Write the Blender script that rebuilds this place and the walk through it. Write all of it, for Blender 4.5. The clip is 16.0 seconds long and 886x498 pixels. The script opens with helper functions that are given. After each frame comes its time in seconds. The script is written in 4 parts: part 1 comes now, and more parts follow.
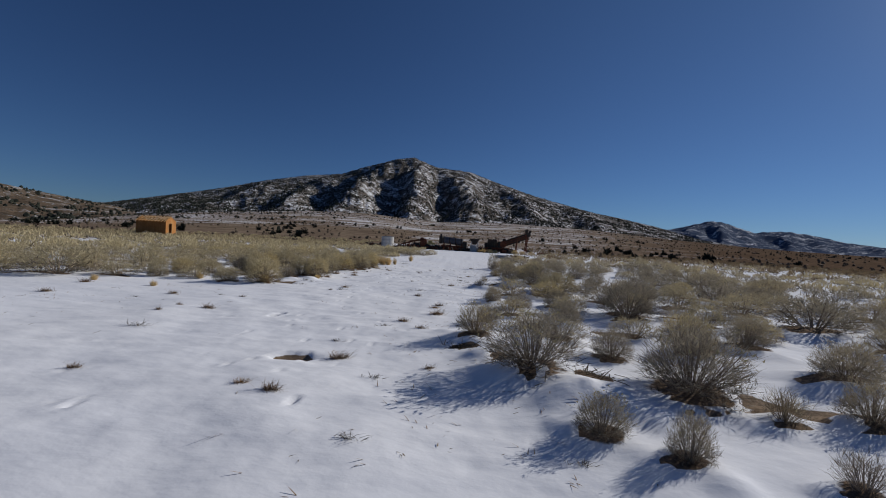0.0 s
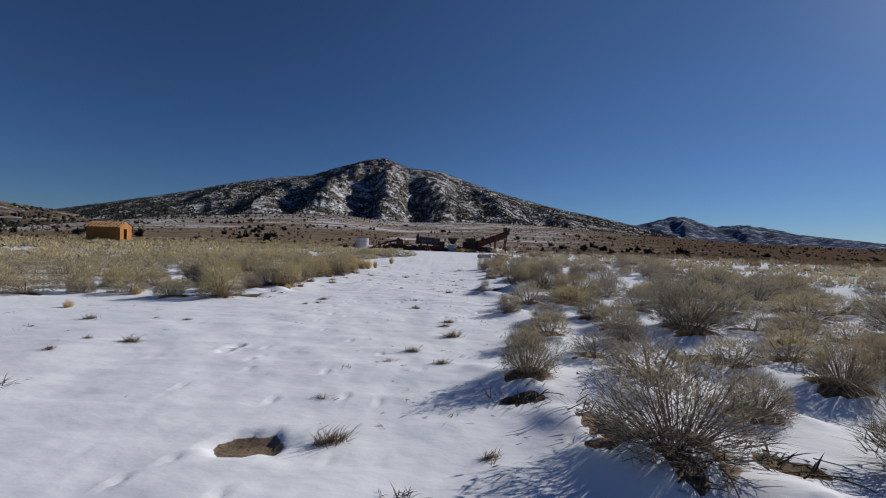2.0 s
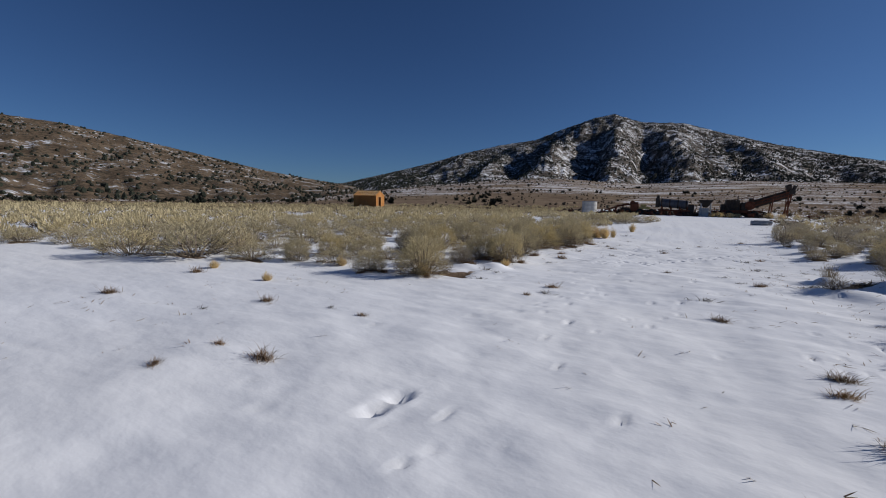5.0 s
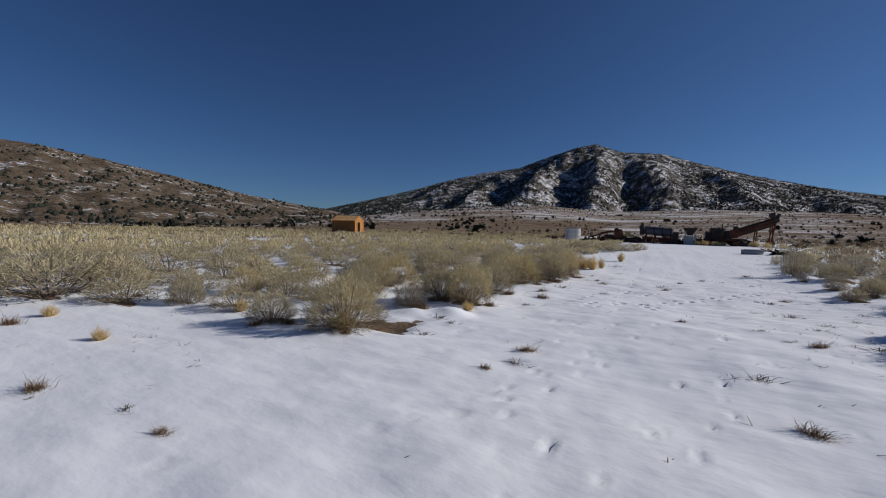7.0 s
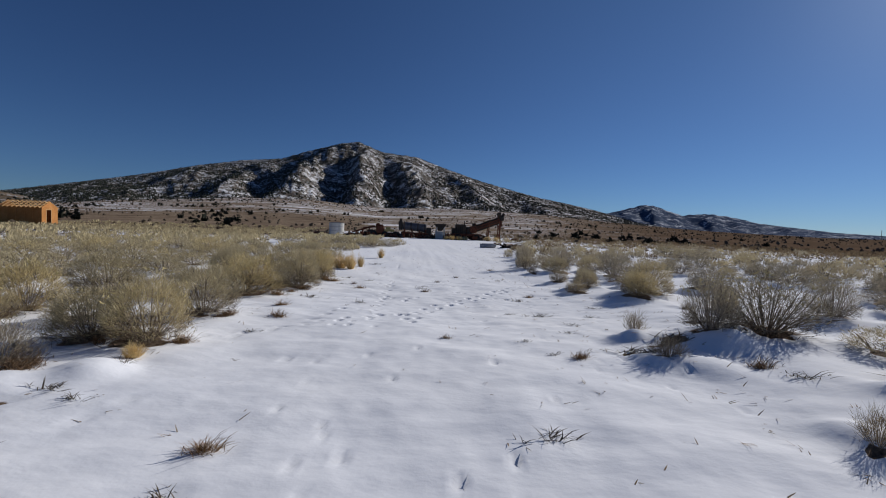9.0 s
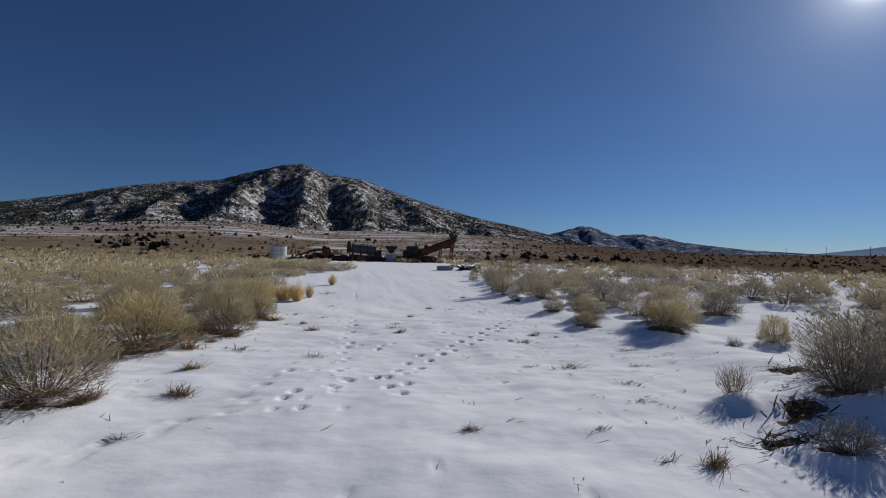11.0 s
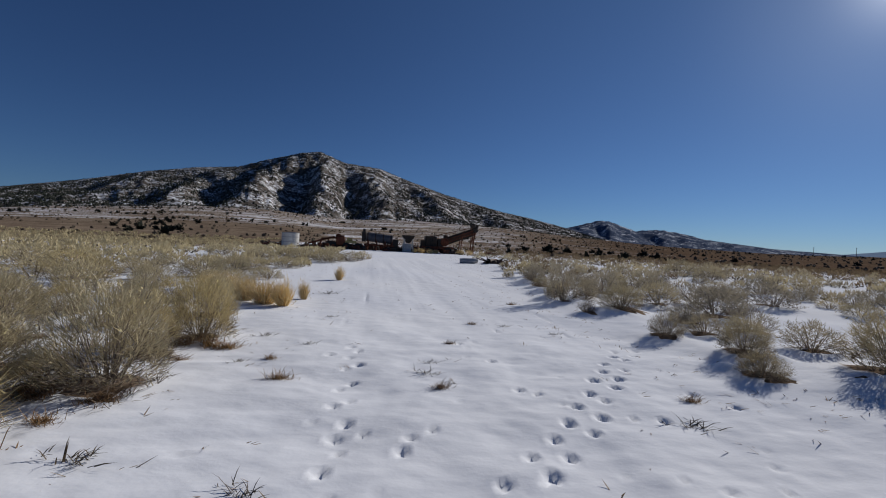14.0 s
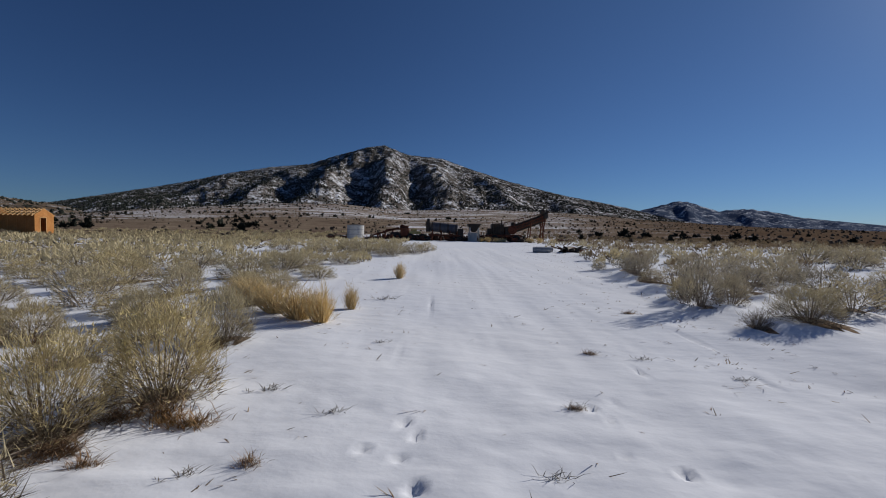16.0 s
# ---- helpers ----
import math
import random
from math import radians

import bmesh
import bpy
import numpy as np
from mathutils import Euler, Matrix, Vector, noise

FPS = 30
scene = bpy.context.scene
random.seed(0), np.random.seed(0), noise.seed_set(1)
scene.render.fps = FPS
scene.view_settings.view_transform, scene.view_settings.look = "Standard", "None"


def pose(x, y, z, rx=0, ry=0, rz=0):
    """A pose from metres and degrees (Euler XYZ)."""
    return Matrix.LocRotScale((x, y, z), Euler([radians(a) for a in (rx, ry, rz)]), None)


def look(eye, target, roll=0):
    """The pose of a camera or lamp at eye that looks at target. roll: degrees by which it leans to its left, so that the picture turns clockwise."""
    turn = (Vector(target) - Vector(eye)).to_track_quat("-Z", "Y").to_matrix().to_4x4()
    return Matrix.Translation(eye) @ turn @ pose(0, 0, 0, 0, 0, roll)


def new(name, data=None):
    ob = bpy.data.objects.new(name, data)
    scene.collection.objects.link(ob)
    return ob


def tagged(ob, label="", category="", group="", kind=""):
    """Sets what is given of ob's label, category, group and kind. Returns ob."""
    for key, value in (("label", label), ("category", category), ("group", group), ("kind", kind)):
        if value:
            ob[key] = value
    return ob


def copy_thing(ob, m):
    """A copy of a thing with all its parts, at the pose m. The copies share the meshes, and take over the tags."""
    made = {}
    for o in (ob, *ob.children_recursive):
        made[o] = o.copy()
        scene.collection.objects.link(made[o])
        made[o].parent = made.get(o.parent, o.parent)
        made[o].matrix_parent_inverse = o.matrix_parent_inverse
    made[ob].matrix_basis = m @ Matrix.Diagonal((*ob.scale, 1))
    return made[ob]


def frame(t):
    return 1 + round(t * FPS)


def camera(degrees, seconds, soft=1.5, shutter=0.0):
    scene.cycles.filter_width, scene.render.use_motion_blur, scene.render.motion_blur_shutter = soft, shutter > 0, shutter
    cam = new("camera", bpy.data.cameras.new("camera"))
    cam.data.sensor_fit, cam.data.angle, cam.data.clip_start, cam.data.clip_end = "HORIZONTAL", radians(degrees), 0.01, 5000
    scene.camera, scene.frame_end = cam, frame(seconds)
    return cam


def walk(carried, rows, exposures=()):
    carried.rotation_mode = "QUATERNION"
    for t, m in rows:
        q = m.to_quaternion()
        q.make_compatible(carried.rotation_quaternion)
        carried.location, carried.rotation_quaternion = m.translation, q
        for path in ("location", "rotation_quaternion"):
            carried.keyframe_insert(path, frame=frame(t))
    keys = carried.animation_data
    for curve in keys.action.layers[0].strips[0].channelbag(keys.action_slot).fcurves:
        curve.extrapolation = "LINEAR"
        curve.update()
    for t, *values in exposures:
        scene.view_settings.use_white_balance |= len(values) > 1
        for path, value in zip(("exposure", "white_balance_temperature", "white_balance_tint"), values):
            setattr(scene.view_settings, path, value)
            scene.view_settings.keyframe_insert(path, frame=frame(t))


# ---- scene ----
cam = camera(91.6, 16.0, soft=1.0)
PATH = [
    (0, (2.092, 0.001, 1.621), (2.02, 1.999, 1.581), 3.1),
    (0.5, (1.864, 0.554, 1.584), (1.821, 2.553, 1.586), 4.4),
    (1, (1.698, 1.114, 1.569), (1.682, 3.114, 1.549), 3.8),
    (1.5, (1.525, 1.734, 1.548), (1.513, 3.733, 1.488), 1.5),
    (2, (1.326, 2.308, 1.558), (1.379, 4.307, 1.524), 1.8),
    (2.5, (1.168, 2.865, 1.54), (1.142, 4.864, 1.464), 1.4),
    (3, (0.945, 3.442, 1.51), (0.878, 5.439, 1.418), 2.3),
    (3.5, (0.792, 4.037, 1.496), (0.613, 6.028, 1.443), 3.2),
    (4, (0.616, 4.649, 1.498), (0.106, 6.58, 1.386), 2.6),
    (4.5, (0.43, 5.246, 1.491), (-0.369, 7.069, 1.298), 2.1),
    (4.7, (0.385, 5.497, 1.478), (-0.531, 7.26, 1.248), 0.9),
    (6.8, (-0.137, 8.131, 1.432), (-1.002, 9.933, 1.36), 1.7),
    (7, (-0.144, 8.367, 1.431), (-1.002, 10.171, 1.331), 1.4),
    (7.5, (-0.154, 8.944, 1.425), (-0.793, 10.837, 1.326), 0.7),
    (8, (-0.195, 9.527, 1.418), (-0.467, 11.507, 1.339), 2.1),
    (8.5, (-0.166, 10.103, 1.421), (-0.151, 12.102, 1.36), 2.1),
    (8.7, (-0.149, 10.302, 1.448), (-0.056, 12.297, 1.354), 2.1),
    (10.8, (-0.557, 12.706, 1.381), (-0.203, 14.675, 1.369), 1.7),
    (11, (-0.551, 12.927, 1.399), (-0.138, 14.884, 1.417), 1.4),
    (11.5, (-0.542, 13.491, 1.374), (0.149, 15.367, 1.406), 2.0),
    (12, (-0.463, 14.037, 1.355), (0.338, 15.87, 1.357), 0.5),
    (12.5, (-0.415, 14.622, 1.362), (0.41, 16.444, 1.342), 1.9),
    (13, (-0.402, 15.204, 1.363), (0.443, 17.016, 1.39), 2.2),
    (13.5, (-0.387, 15.8, 1.362), (0.222, 17.704, 1.321), 1.5),
    (14, (-0.429, 16.47, 1.346), (-0.085, 18.44, 1.32), 2.8),
    (14.5, (-0.458, 17.082, 1.368), (-0.215, 19.068, 1.37), 2.4),
    (15, (-0.465, 17.686, 1.314), (-0.301, 19.679, 1.343), 1.7),
    (15.5, (-0.443, 18.31, 1.307), (-0.216, 20.296, 1.269), 0.7),
    (16, (-0.395, 18.925, 1.348), (-0.346, 20.922, 1.26), 1.0),
]
EXPOSURES = [(0.0, -0.49), (0.6, -0.37), (1.5, -0.35), (3.0, -0.33), (4.5, -0.37), (7.0, -0.38), (8.5, -0.27), (11.0, -0.44), (12.5, -0.42), (16.0, -0.44)]
walk(cam, [(t, look(eye, target, roll)) for t, eye, target, roll in PATH], EXPOSURES)

# ---- world, sun, exposure ----
SUN_AZ, SUN_EL = 56.9, 25.8
sun_way = Vector((math.sin(radians(SUN_AZ)) * math.cos(radians(SUN_EL)), math.cos(radians(SUN_AZ)) * math.cos(radians(SUN_EL)), math.sin(radians(SUN_EL))))
world = bpy.data.worlds.new("sky")
scene.world = world
world.use_nodes = True
wn, wl = world.node_tree.nodes, world.node_tree.links
sky = wn.new("ShaderNodeTexSky")
sky.sky_type, sky.sun_disc = "NISHITA", False
sky.sun_elevation, sky.sun_rotation = radians(SUN_EL), radians(SUN_AZ)
sky.altitude, sky.air_density, sky.dust_density, sky.ozone_density = 2200, 1.0, 0.5, 3.0
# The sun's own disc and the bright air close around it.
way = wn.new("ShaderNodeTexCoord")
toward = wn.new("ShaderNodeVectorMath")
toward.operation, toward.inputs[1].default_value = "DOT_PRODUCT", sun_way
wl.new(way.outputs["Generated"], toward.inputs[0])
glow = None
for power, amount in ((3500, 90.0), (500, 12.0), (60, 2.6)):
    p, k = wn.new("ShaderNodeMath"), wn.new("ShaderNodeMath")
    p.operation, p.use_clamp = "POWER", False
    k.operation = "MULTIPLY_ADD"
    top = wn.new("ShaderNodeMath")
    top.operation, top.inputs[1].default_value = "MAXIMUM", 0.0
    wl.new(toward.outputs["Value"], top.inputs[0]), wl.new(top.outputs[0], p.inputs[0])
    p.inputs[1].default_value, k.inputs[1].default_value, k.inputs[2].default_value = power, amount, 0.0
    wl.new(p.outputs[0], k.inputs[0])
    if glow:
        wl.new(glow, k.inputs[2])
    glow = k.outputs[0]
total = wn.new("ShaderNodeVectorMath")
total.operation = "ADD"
clear = wn.new("ShaderNodeMix")
clear.data_type, clear.blend_type = "RGBA", "MULTIPLY"
clear.inputs[0].default_value, clear.inputs[7].default_value = 1.0, (0.69, 0.98, 1.41, 1)
wl.new(sky.outputs[0], clear.inputs[6])
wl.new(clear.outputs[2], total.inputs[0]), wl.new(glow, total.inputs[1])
# The wide blue brightening of the sky on the sun's side.
wide_up, wide_pow, wide_col, whole = wn.new("ShaderNodeMath"), wn.new("ShaderNodeMath"), wn.new("ShaderNodeVectorMath"), wn.new("ShaderNodeVectorMath")
wide_up.operation, wide_up.inputs[1].default_value = "MAXIMUM", 0.0
wide_pow.operation, wide_pow.inputs[1].default_value = "POWER", 2.5
wide_col.operation, wide_col.inputs[0].default_value, whole.operation = "SCALE", (0.5, 0.85, 1.25), "ADD"
wl.new(toward.outputs["Value"], wide_up.inputs[0]), wl.new(wide_up.outputs[0], wide_pow.inputs[0]), wl.new(wide_pow.outputs[0], wide_col.inputs["Scale"])
wl.new(total.outputs[0], whole.inputs[0]), wl.new(wide_col.outputs[0], whole.inputs[1])
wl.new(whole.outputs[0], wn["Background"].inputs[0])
wn["Background"].inputs[1].default_value = 0.0425

sun = new("sun", bpy.data.lights.new("sun", "SUN"))
sun.data.energy, sun.data.angle, sun.data.color = 4.7, radians(0.53), (1.0, 0.96, 0.91)
sun.matrix_world = look((0, 0, 60), tuple(Vector((0, 0, 60)) - sun_way))


# ---- materials ----
def material(name, rough=0.85, metal=0.0):
    m = bpy.data.materials.new(name)
    m.use_nodes = True
    b = m.node_tree.nodes["Principled BSDF"]
    b.inputs["Roughness"].default_value, b.inputs["Metallic"].default_value = rough, metal
    b.inputs["Specular IOR Level"].default_value = 0.25
    return m, m.node_tree.nodes, m.node_tree.links, b


def noise_tex(n, l, scale, detail=6, rough=0.6, vector=None):
    t = n.new("ShaderNodeTexNoise")
    t.inputs["Scale"].default_value, t.inputs["Detail"].default_value, t.inputs["Roughness"].default_value = scale, detail, rough
    if vector is None:
        vector = n.new("ShaderNodeTexCoord").outputs["Object"]
    l.new(vector, t.inputs["Vector"])
    return t.outputs["Fac"]


def ramp(n, l, fac, stops):
    r = n.new("ShaderNodeValToRGB")
    e = r.color_ramp.elements
    while len(e) < len(stops):
        e.new(0.5)
    for el, (p, c) in zip(e, stops):
        el.position, el.color = p, (*c, 1) if len(c) == 3 else c
    l.new(fac, r.inputs[0])
    return r.outputs[0]


def blend(n, l, fac, a, b, mode="MIX"):
    m = n.new("ShaderNodeMix")
    m.data_type, m.blend_type = "RGBA", mode
    for v, s in ((fac, m.inputs[0]), (a, m.inputs[6]), (b, m.inputs[7])):
        if hasattr(v, "links"):
            l.new(v, s)
        else:
            s.default_value = v if isinstance(v, float) else (*v, 1)
    return m.outputs[2]


def bump(n, l, b, height, strength, distance):
    bm = n.new("ShaderNodeBump")
    bm.inputs["Strength"].default_value, bm.inputs["Distance"].default_value = strength, distance
    l.new(height, bm.inputs["Height"])
    l.new(bm.outputs[0], b.inputs["Normal"])


def mottled(name, colours, scale, rough=0.85, metal=0.0, relief=0.3, depth=0.01, random_tint=0.0):
    """A surface of several colours in two scales of noise with fine relief."""
    m, n, l, b = material(name, rough, metal)
    k = len(colours)
    big = ramp(n, l, noise_tex(n, l, scale), [(0.3 + 0.4 * i / max(1, k - 1), c) for i, c in enumerate(colours)])
    fine = ramp(n, l, noise_tex(n, l, scale * 9, 4), [(0.3, (0.7, 0.7, 0.7)), (0.7, (1.15, 1.15, 1.15))])
    col = blend(n, l, 1.0, big, fine, "MULTIPLY")
    if random_tint:
        info = n.new("ShaderNodeObjectInfo")
        tint = ramp(n, l, info.outputs["Random"], [(0.0, (1 - random_tint, 1 - random_tint, 1 - 1.2 * random_tint)), (0.5, (1, 1, 1)), (1.0, (1 + random_tint, 1 + 0.7 * random_tint, 1 - 0.5 * random_tint))])
        col = blend(n, l, 1.0, col, tint, "MULTIPLY")
    l.new(col, b.inputs["Base Color"])
    bump(n, l, b, noise_tex(n, l, scale * 12, 4), relief, depth)
    return m


def leafy(name, colours, random_tint=0.15, through_light=0.27):
    """Thin stems and leaves that let some light through."""
    m = mottled(name, colours, 6.0, 0.9, 0.0, 0.0, 0.01, random_tint)
    n, l = m.node_tree.nodes, m.node_tree.links
    b, out = n["Principled BSDF"], n["Material Output"]
    t, mix = n.new("ShaderNodeBsdfTranslucent"), n.new("ShaderNodeMixShader")
    l.new(b.inputs["Base Color"].links[0].from_socket, t.inputs[0])
    mix.inputs[0].default_value = through_light
    l.new(b.outputs[0], mix.inputs[1]), l.new(t.outputs[0], mix.inputs[2]), l.new(mix.outputs[0], out.inputs[0])
    return m


def ground_material():
    """Snow over brown soil: soil shows where the snow cover attribute is thin."""
    m, n, l, b = material("snow_and_soil", 0.8)
    b.inputs["Specular IOR Level"].default_value = 0.0
    at = n.new("ShaderNodeAttribute")
    at.attribute_name = "bare"
    geo = n.new("ShaderNodeTexCoord").outputs["Object"]
    fine, mid, wide = noise_tex(n, l, 1.6, 8, 0.65, geo), noise_tex(n, l, 0.16, 8, 0.6, geo), noise_tex(n, l, 0.022, 9, 0.68, geo)
    stretched = n.new("ShaderNodeMapping")
    stretched.inputs["Scale"].default_value = (0.35, 1.0, 1.0)
    l.new(geo, stretched.inputs["Vector"])
    streak = noise_tex(n, l, 0.06, 9, 0.72, stretched.outputs[0])
    add1 = n.new("ShaderNodeMath")
    add1.operation = "ADD"
    half = n.new("ShaderNodeMix")
    half.inputs[0].default_value = 0.5
    l.new(fine, half.inputs[2]), l.new(streak, half.inputs[3])
    more = n.new("ShaderNodeMath")
    more.operation, more.inputs[1].default_value, more.inputs[2].default_value = "MULTIPLY_ADD", 2.0, -0.5
    l.new(half.outputs[0], more.inputs[0]), l.new(more.outputs[0], add1.inputs[0]), l.new(at.outputs["Fac"], add1.inputs[1])
    mask = ramp(n, l, add1.outputs[0], [(0.92, (0, 0, 0)), (1.0, (1, 1, 1))])
    soil = ramp(n, l, mid, [(0.3, (0.15, 0.115, 0.09)), (0.5, (0.24, 0.19, 0.148)), (0.7, (0.32, 0.265, 0.205))])
    soil = blend(n, l, 1.0, soil, ramp(n, l, wide, [(0.35, (0.8, 0.74, 0.7)), (0.65, (1.15, 1.1, 1.0))]), "MULTIPLY")
    soil = blend(n, l, 1.0, soil, ramp(n, l, fine, [(0.3, (0.6, 0.6, 0.6)), (0.7, (1.2, 1.2, 1.2))]), "MULTIPLY")
    brush = n.new("ShaderNodeAttribute")
    brush.attribute_name = "brush"
    soil = blend(n, l, brush.outputs["Fac"], soil, ramp(n, l, mid, [(0.3, (0.075, 0.05, 0.034)), (0.7, (0.16, 0.105, 0.068))]))
    grit = noise_tex(n, l, 26.0, 5, 0.75, geo)
    soil = blend(n, l, 1.0, soil, ramp(n, l, grit, [(0.35, (0.45, 0.45, 0.45)), (0.5, (1, 1, 1)), (0.68, (1.5, 1.45, 1.4))]), "MULTIPLY")
    snow = ramp(n, l, mid, [(0.3, (0.80, 0.82, 0.87)), (0.7, (0.88, 0.885, 0.90))])
    l.new(blend(n, l, mask, snow, soil), b.inputs["Base Color"])
    grain = noise_tex(n, l, 40.0, 4, 0.6, geo)
    drift = n.new("ShaderNodeMapping")
    drift.inputs["Scale"].default_value, drift.inputs["Rotation"].default_value = (0.75, 1.25, 1.0), (0, 0, 0.5)
    l.new(geo, drift.inputs["Vector"])
    lump = noise_tex(n, l, 3.0, 4, 0.46, drift.outputs[0])
    s = n.new("ShaderNodeMix")
    s.inputs[0].default_value = 0.96
    l.new(grain, s.inputs[2]), l.new(lump, s.inputs[3])
    bump(n, l, b, s.outputs[0], 0.42, 0.05)
    return m


def slope_material(name, snow_level, soil_haze_colours, dark, scale):
    """A far hillside: brown soil and rock, haze blue on the far ranges, with snow in patches and dark scrub."""
    m, n, l, b = material(name, 1.0)
    b.inputs["Specular IOR Level"].default_value = 0.0
    geo = n.new("ShaderNodeTexCoord").outputs["Object"]
    patch, small = noise_tex(n, l, scale, 8, 0.65, geo), noise_tex(n, l, scale * 6, 5, 0.7, geo)
    mixed = n.new("ShaderNodeMix")
    mixed.inputs[0].default_value = 0.55
    l.new(patch, mixed.inputs[2]), l.new(small, mixed.inputs[3])
    soil = ramp(n, l, patch, [(0.35, soil_haze_colours[0]), (0.65, soil_haze_colours[1])])
    soil = blend(n, l, ramp(n, l, small, [(0.50, (0, 0, 0)), (0.56, (1, 1, 1))]), soil, dark)
    snow = ramp(n, l, mixed.outputs[0], [(snow_level, (0, 0, 0)), (snow_level + 0.05, (1, 1, 1))])
    l.new(blend(n, l, snow, soil, (0.74, 0.76, 0.80)), b.inputs["Base Color"])
    bump(n, l, b, small, 0.6, 4.0)
    return m


GROUND = ground_material()
MOUNTAIN = slope_material("snowy_mountainside", 0.512, ((0.10, 0.085, 0.075), (0.18, 0.15, 0.125)), (0.03, 0.035, 0.03), 0.035)
HILLSIDE = slope_material("brown_hillside", 0.55, ((0.125, 0.09, 0.064), (0.215, 0.16, 0.11)), (0.055, 0.048, 0.036), 0.035)
# The blue of distance haze is mixed into the base colours of both far ranges.
HAZE_TINTED_RANGE = slope_material("distant_range", 0.54, ((0.055, 0.075, 0.125), (0.10, 0.12, 0.165)), (0.035, 0.055, 0.10), 0.014)
HAZE_TINTED_RIDGE = slope_material("ridge_pale_haze_tint", 0.66, ((0.20, 0.27, 0.38), (0.24, 0.31, 0.41)), (0.18, 0.25, 0.36), 0.003)
JUNIPER = mottled("juniper_foliage", ((0.018, 0.022, 0.018), (0.04, 0.045, 0.03)), 0.4, 0.95)
DRY_SCRUB = mottled("brown_dormant_scrub", ((0.07, 0.052, 0.036), (0.125, 0.095, 0.065), (0.17, 0.135, 0.09)), 0.12, 0.95)
SAGE = leafy("sage_green_foliage", ((0.41, 0.35, 0.22), (0.56, 0.48, 0.31), (0.66, 0.57, 0.385)))
GREY_SAGE = leafy("grey_sage_foliage", ((0.33, 0.29, 0.215), (0.45, 0.395, 0.295), (0.55, 0.485, 0.37)))
RUSSET = leafy("russet_dormant_brush", ((0.16, 0.115, 0.075), (0.25, 0.185, 0.12), (0.33, 0.26, 0.17)))
SEED_HEAD = leafy("pale_yellow_seed_heads", ((0.50, 0.42, 0.22), (0.60, 0.52, 0.30)))
STEM = leafy("grey_woody_stems", ((0.17, 0.135, 0.105), (0.27, 0.22, 0.175), (0.36, 0.30, 0.24)), 0.15, 0.05)
# Dark wood of twigs and litter; also the painted base shade of the far scrub.
OLD_WOOD_AND_SHADE = leafy("dark_old_wood_and_base_shade", ((0.05, 0.038, 0.03), (0.10, 0.075, 0.055), (0.15, 0.12, 0.09)), 0.15, 0.05)
STRAW = leafy("blond_dry_grass", ((0.58, 0.43, 0.21), (0.70, 0.54, 0.29), (0.76, 0.62, 0.37)), 0.1)
DRY_TUFT = leafy("brown_dead_grass", ((0.13, 0.075, 0.045), (0.24, 0.15, 0.09), (0.40, 0.28, 0.17)), 0.25, 0.1)
SOIL = mottled("bare_frozen_soil", ((0.15, 0.115, 0.085), (0.23, 0.18, 0.13), (0.29, 0.235, 0.175)), 5.0, 0.95, 0, 0.8, 0.02)
SNOW_CAP = mottled("settled_snow", ((0.80, 0.82, 0.87), (0.88, 0.885, 0.9)), 3.0, 0.6, 0, 0.4, 0.02)
ORANGE = mottled("orange_chipboard", ((0.40, 0.165, 0.045), (0.48, 0.21, 0.06), (0.54, 0.255, 0.085)), 1.2, 0.8)
TIMBER = mottled("pale_sawn_timber", ((0.52, 0.30, 0.12), (0.64, 0.42, 0.2)), 2.0, 0.8)
BLACK = mottled("painted_interior_dark", ((0.012, 0.011, 0.01), (0.02, 0.018, 0.016)), 2.0, 0.95)
RUST = mottled("rusty_red_steel", ((0.075, 0.03, 0.02), (0.16, 0.055, 0.032), (0.20, 0.085, 0.05)), 1.4, 0.85, 0.2)
DARK_STEEL = mottled("dark_weathered_steel", ((0.03, 0.028, 0.027), (0.06, 0.05, 0.045), (0.10, 0.07, 0.05)), 1.3, 0.7, 0.4)
GREY_STEEL = mottled("grey_galvanised_steel", ((0.30, 0.31, 0.33), (0.42, 0.42, 0.43)), 0.8, 0.55, 0.3)
BLUE_STEEL = mottled("blue_grey_weathered_steel", ((0.05, 0.055, 0.075), (0.09, 0.095, 0.12), (0.12, 0.11, 0.11)), 1.2, 0.6, 0.3)
TANK_WHITE = mottled("dull_white_tank_paint", ((0.50, 0.48, 0.45), (0.66, 0.65, 0.62)), 0.8, 0.6)
YELLOW = mottled("faded_yellow_paint", ((0.42, 0.32, 0.12), (0.55, 0.45, 0.20)), 1.2, 0.7)
CONCRETE = mottled("pale_concrete", ((0.42, 0.41, 0.39), (0.55, 0.54, 0.52)), 1.5, 0.9)
RUBBER = mottled("old_tyre_rubber", ((0.02, 0.02, 0.02), (0.04, 0.038, 0.035)), 3.0, 0.9)


# ---- mesh helpers ----
def mesh_object(name, verts, faces, mats, indices=None, smooth=False, parent=None):
    me = bpy.data.meshes.new(name)
    me.from_pydata(verts, [], faces)
    for m in mats:
        me.materials.append(m)
    if indices is not None:
        me.polygons.foreach_set("material_index", indices)
    me.polygons.foreach_set("use_smooth", [smooth] * len(me.polygons))
    me.update()
    ob = new(name, me)
    ob.parent = parent
    return ob


def bm_object(name, bm, mat, parent=None, bevel=0.0, smooth=False):
    if bevel:
        bmesh.ops.bevel(bm, geom=[e for e in bm.edges if e.is_manifold and e.calc_face_angle(0) > 0.6], offset=bevel, segments=1, affect="EDGES", clamp_overlap=True)
    me = bpy.data.meshes.new(name)
    bm.to_mesh(me)
    bm.free()
    me.materials.append(mat)
    for p in me.polygons:
        p.use_smooth = smooth
    ob = new(name, me)
    ob.parent = parent
    return ob


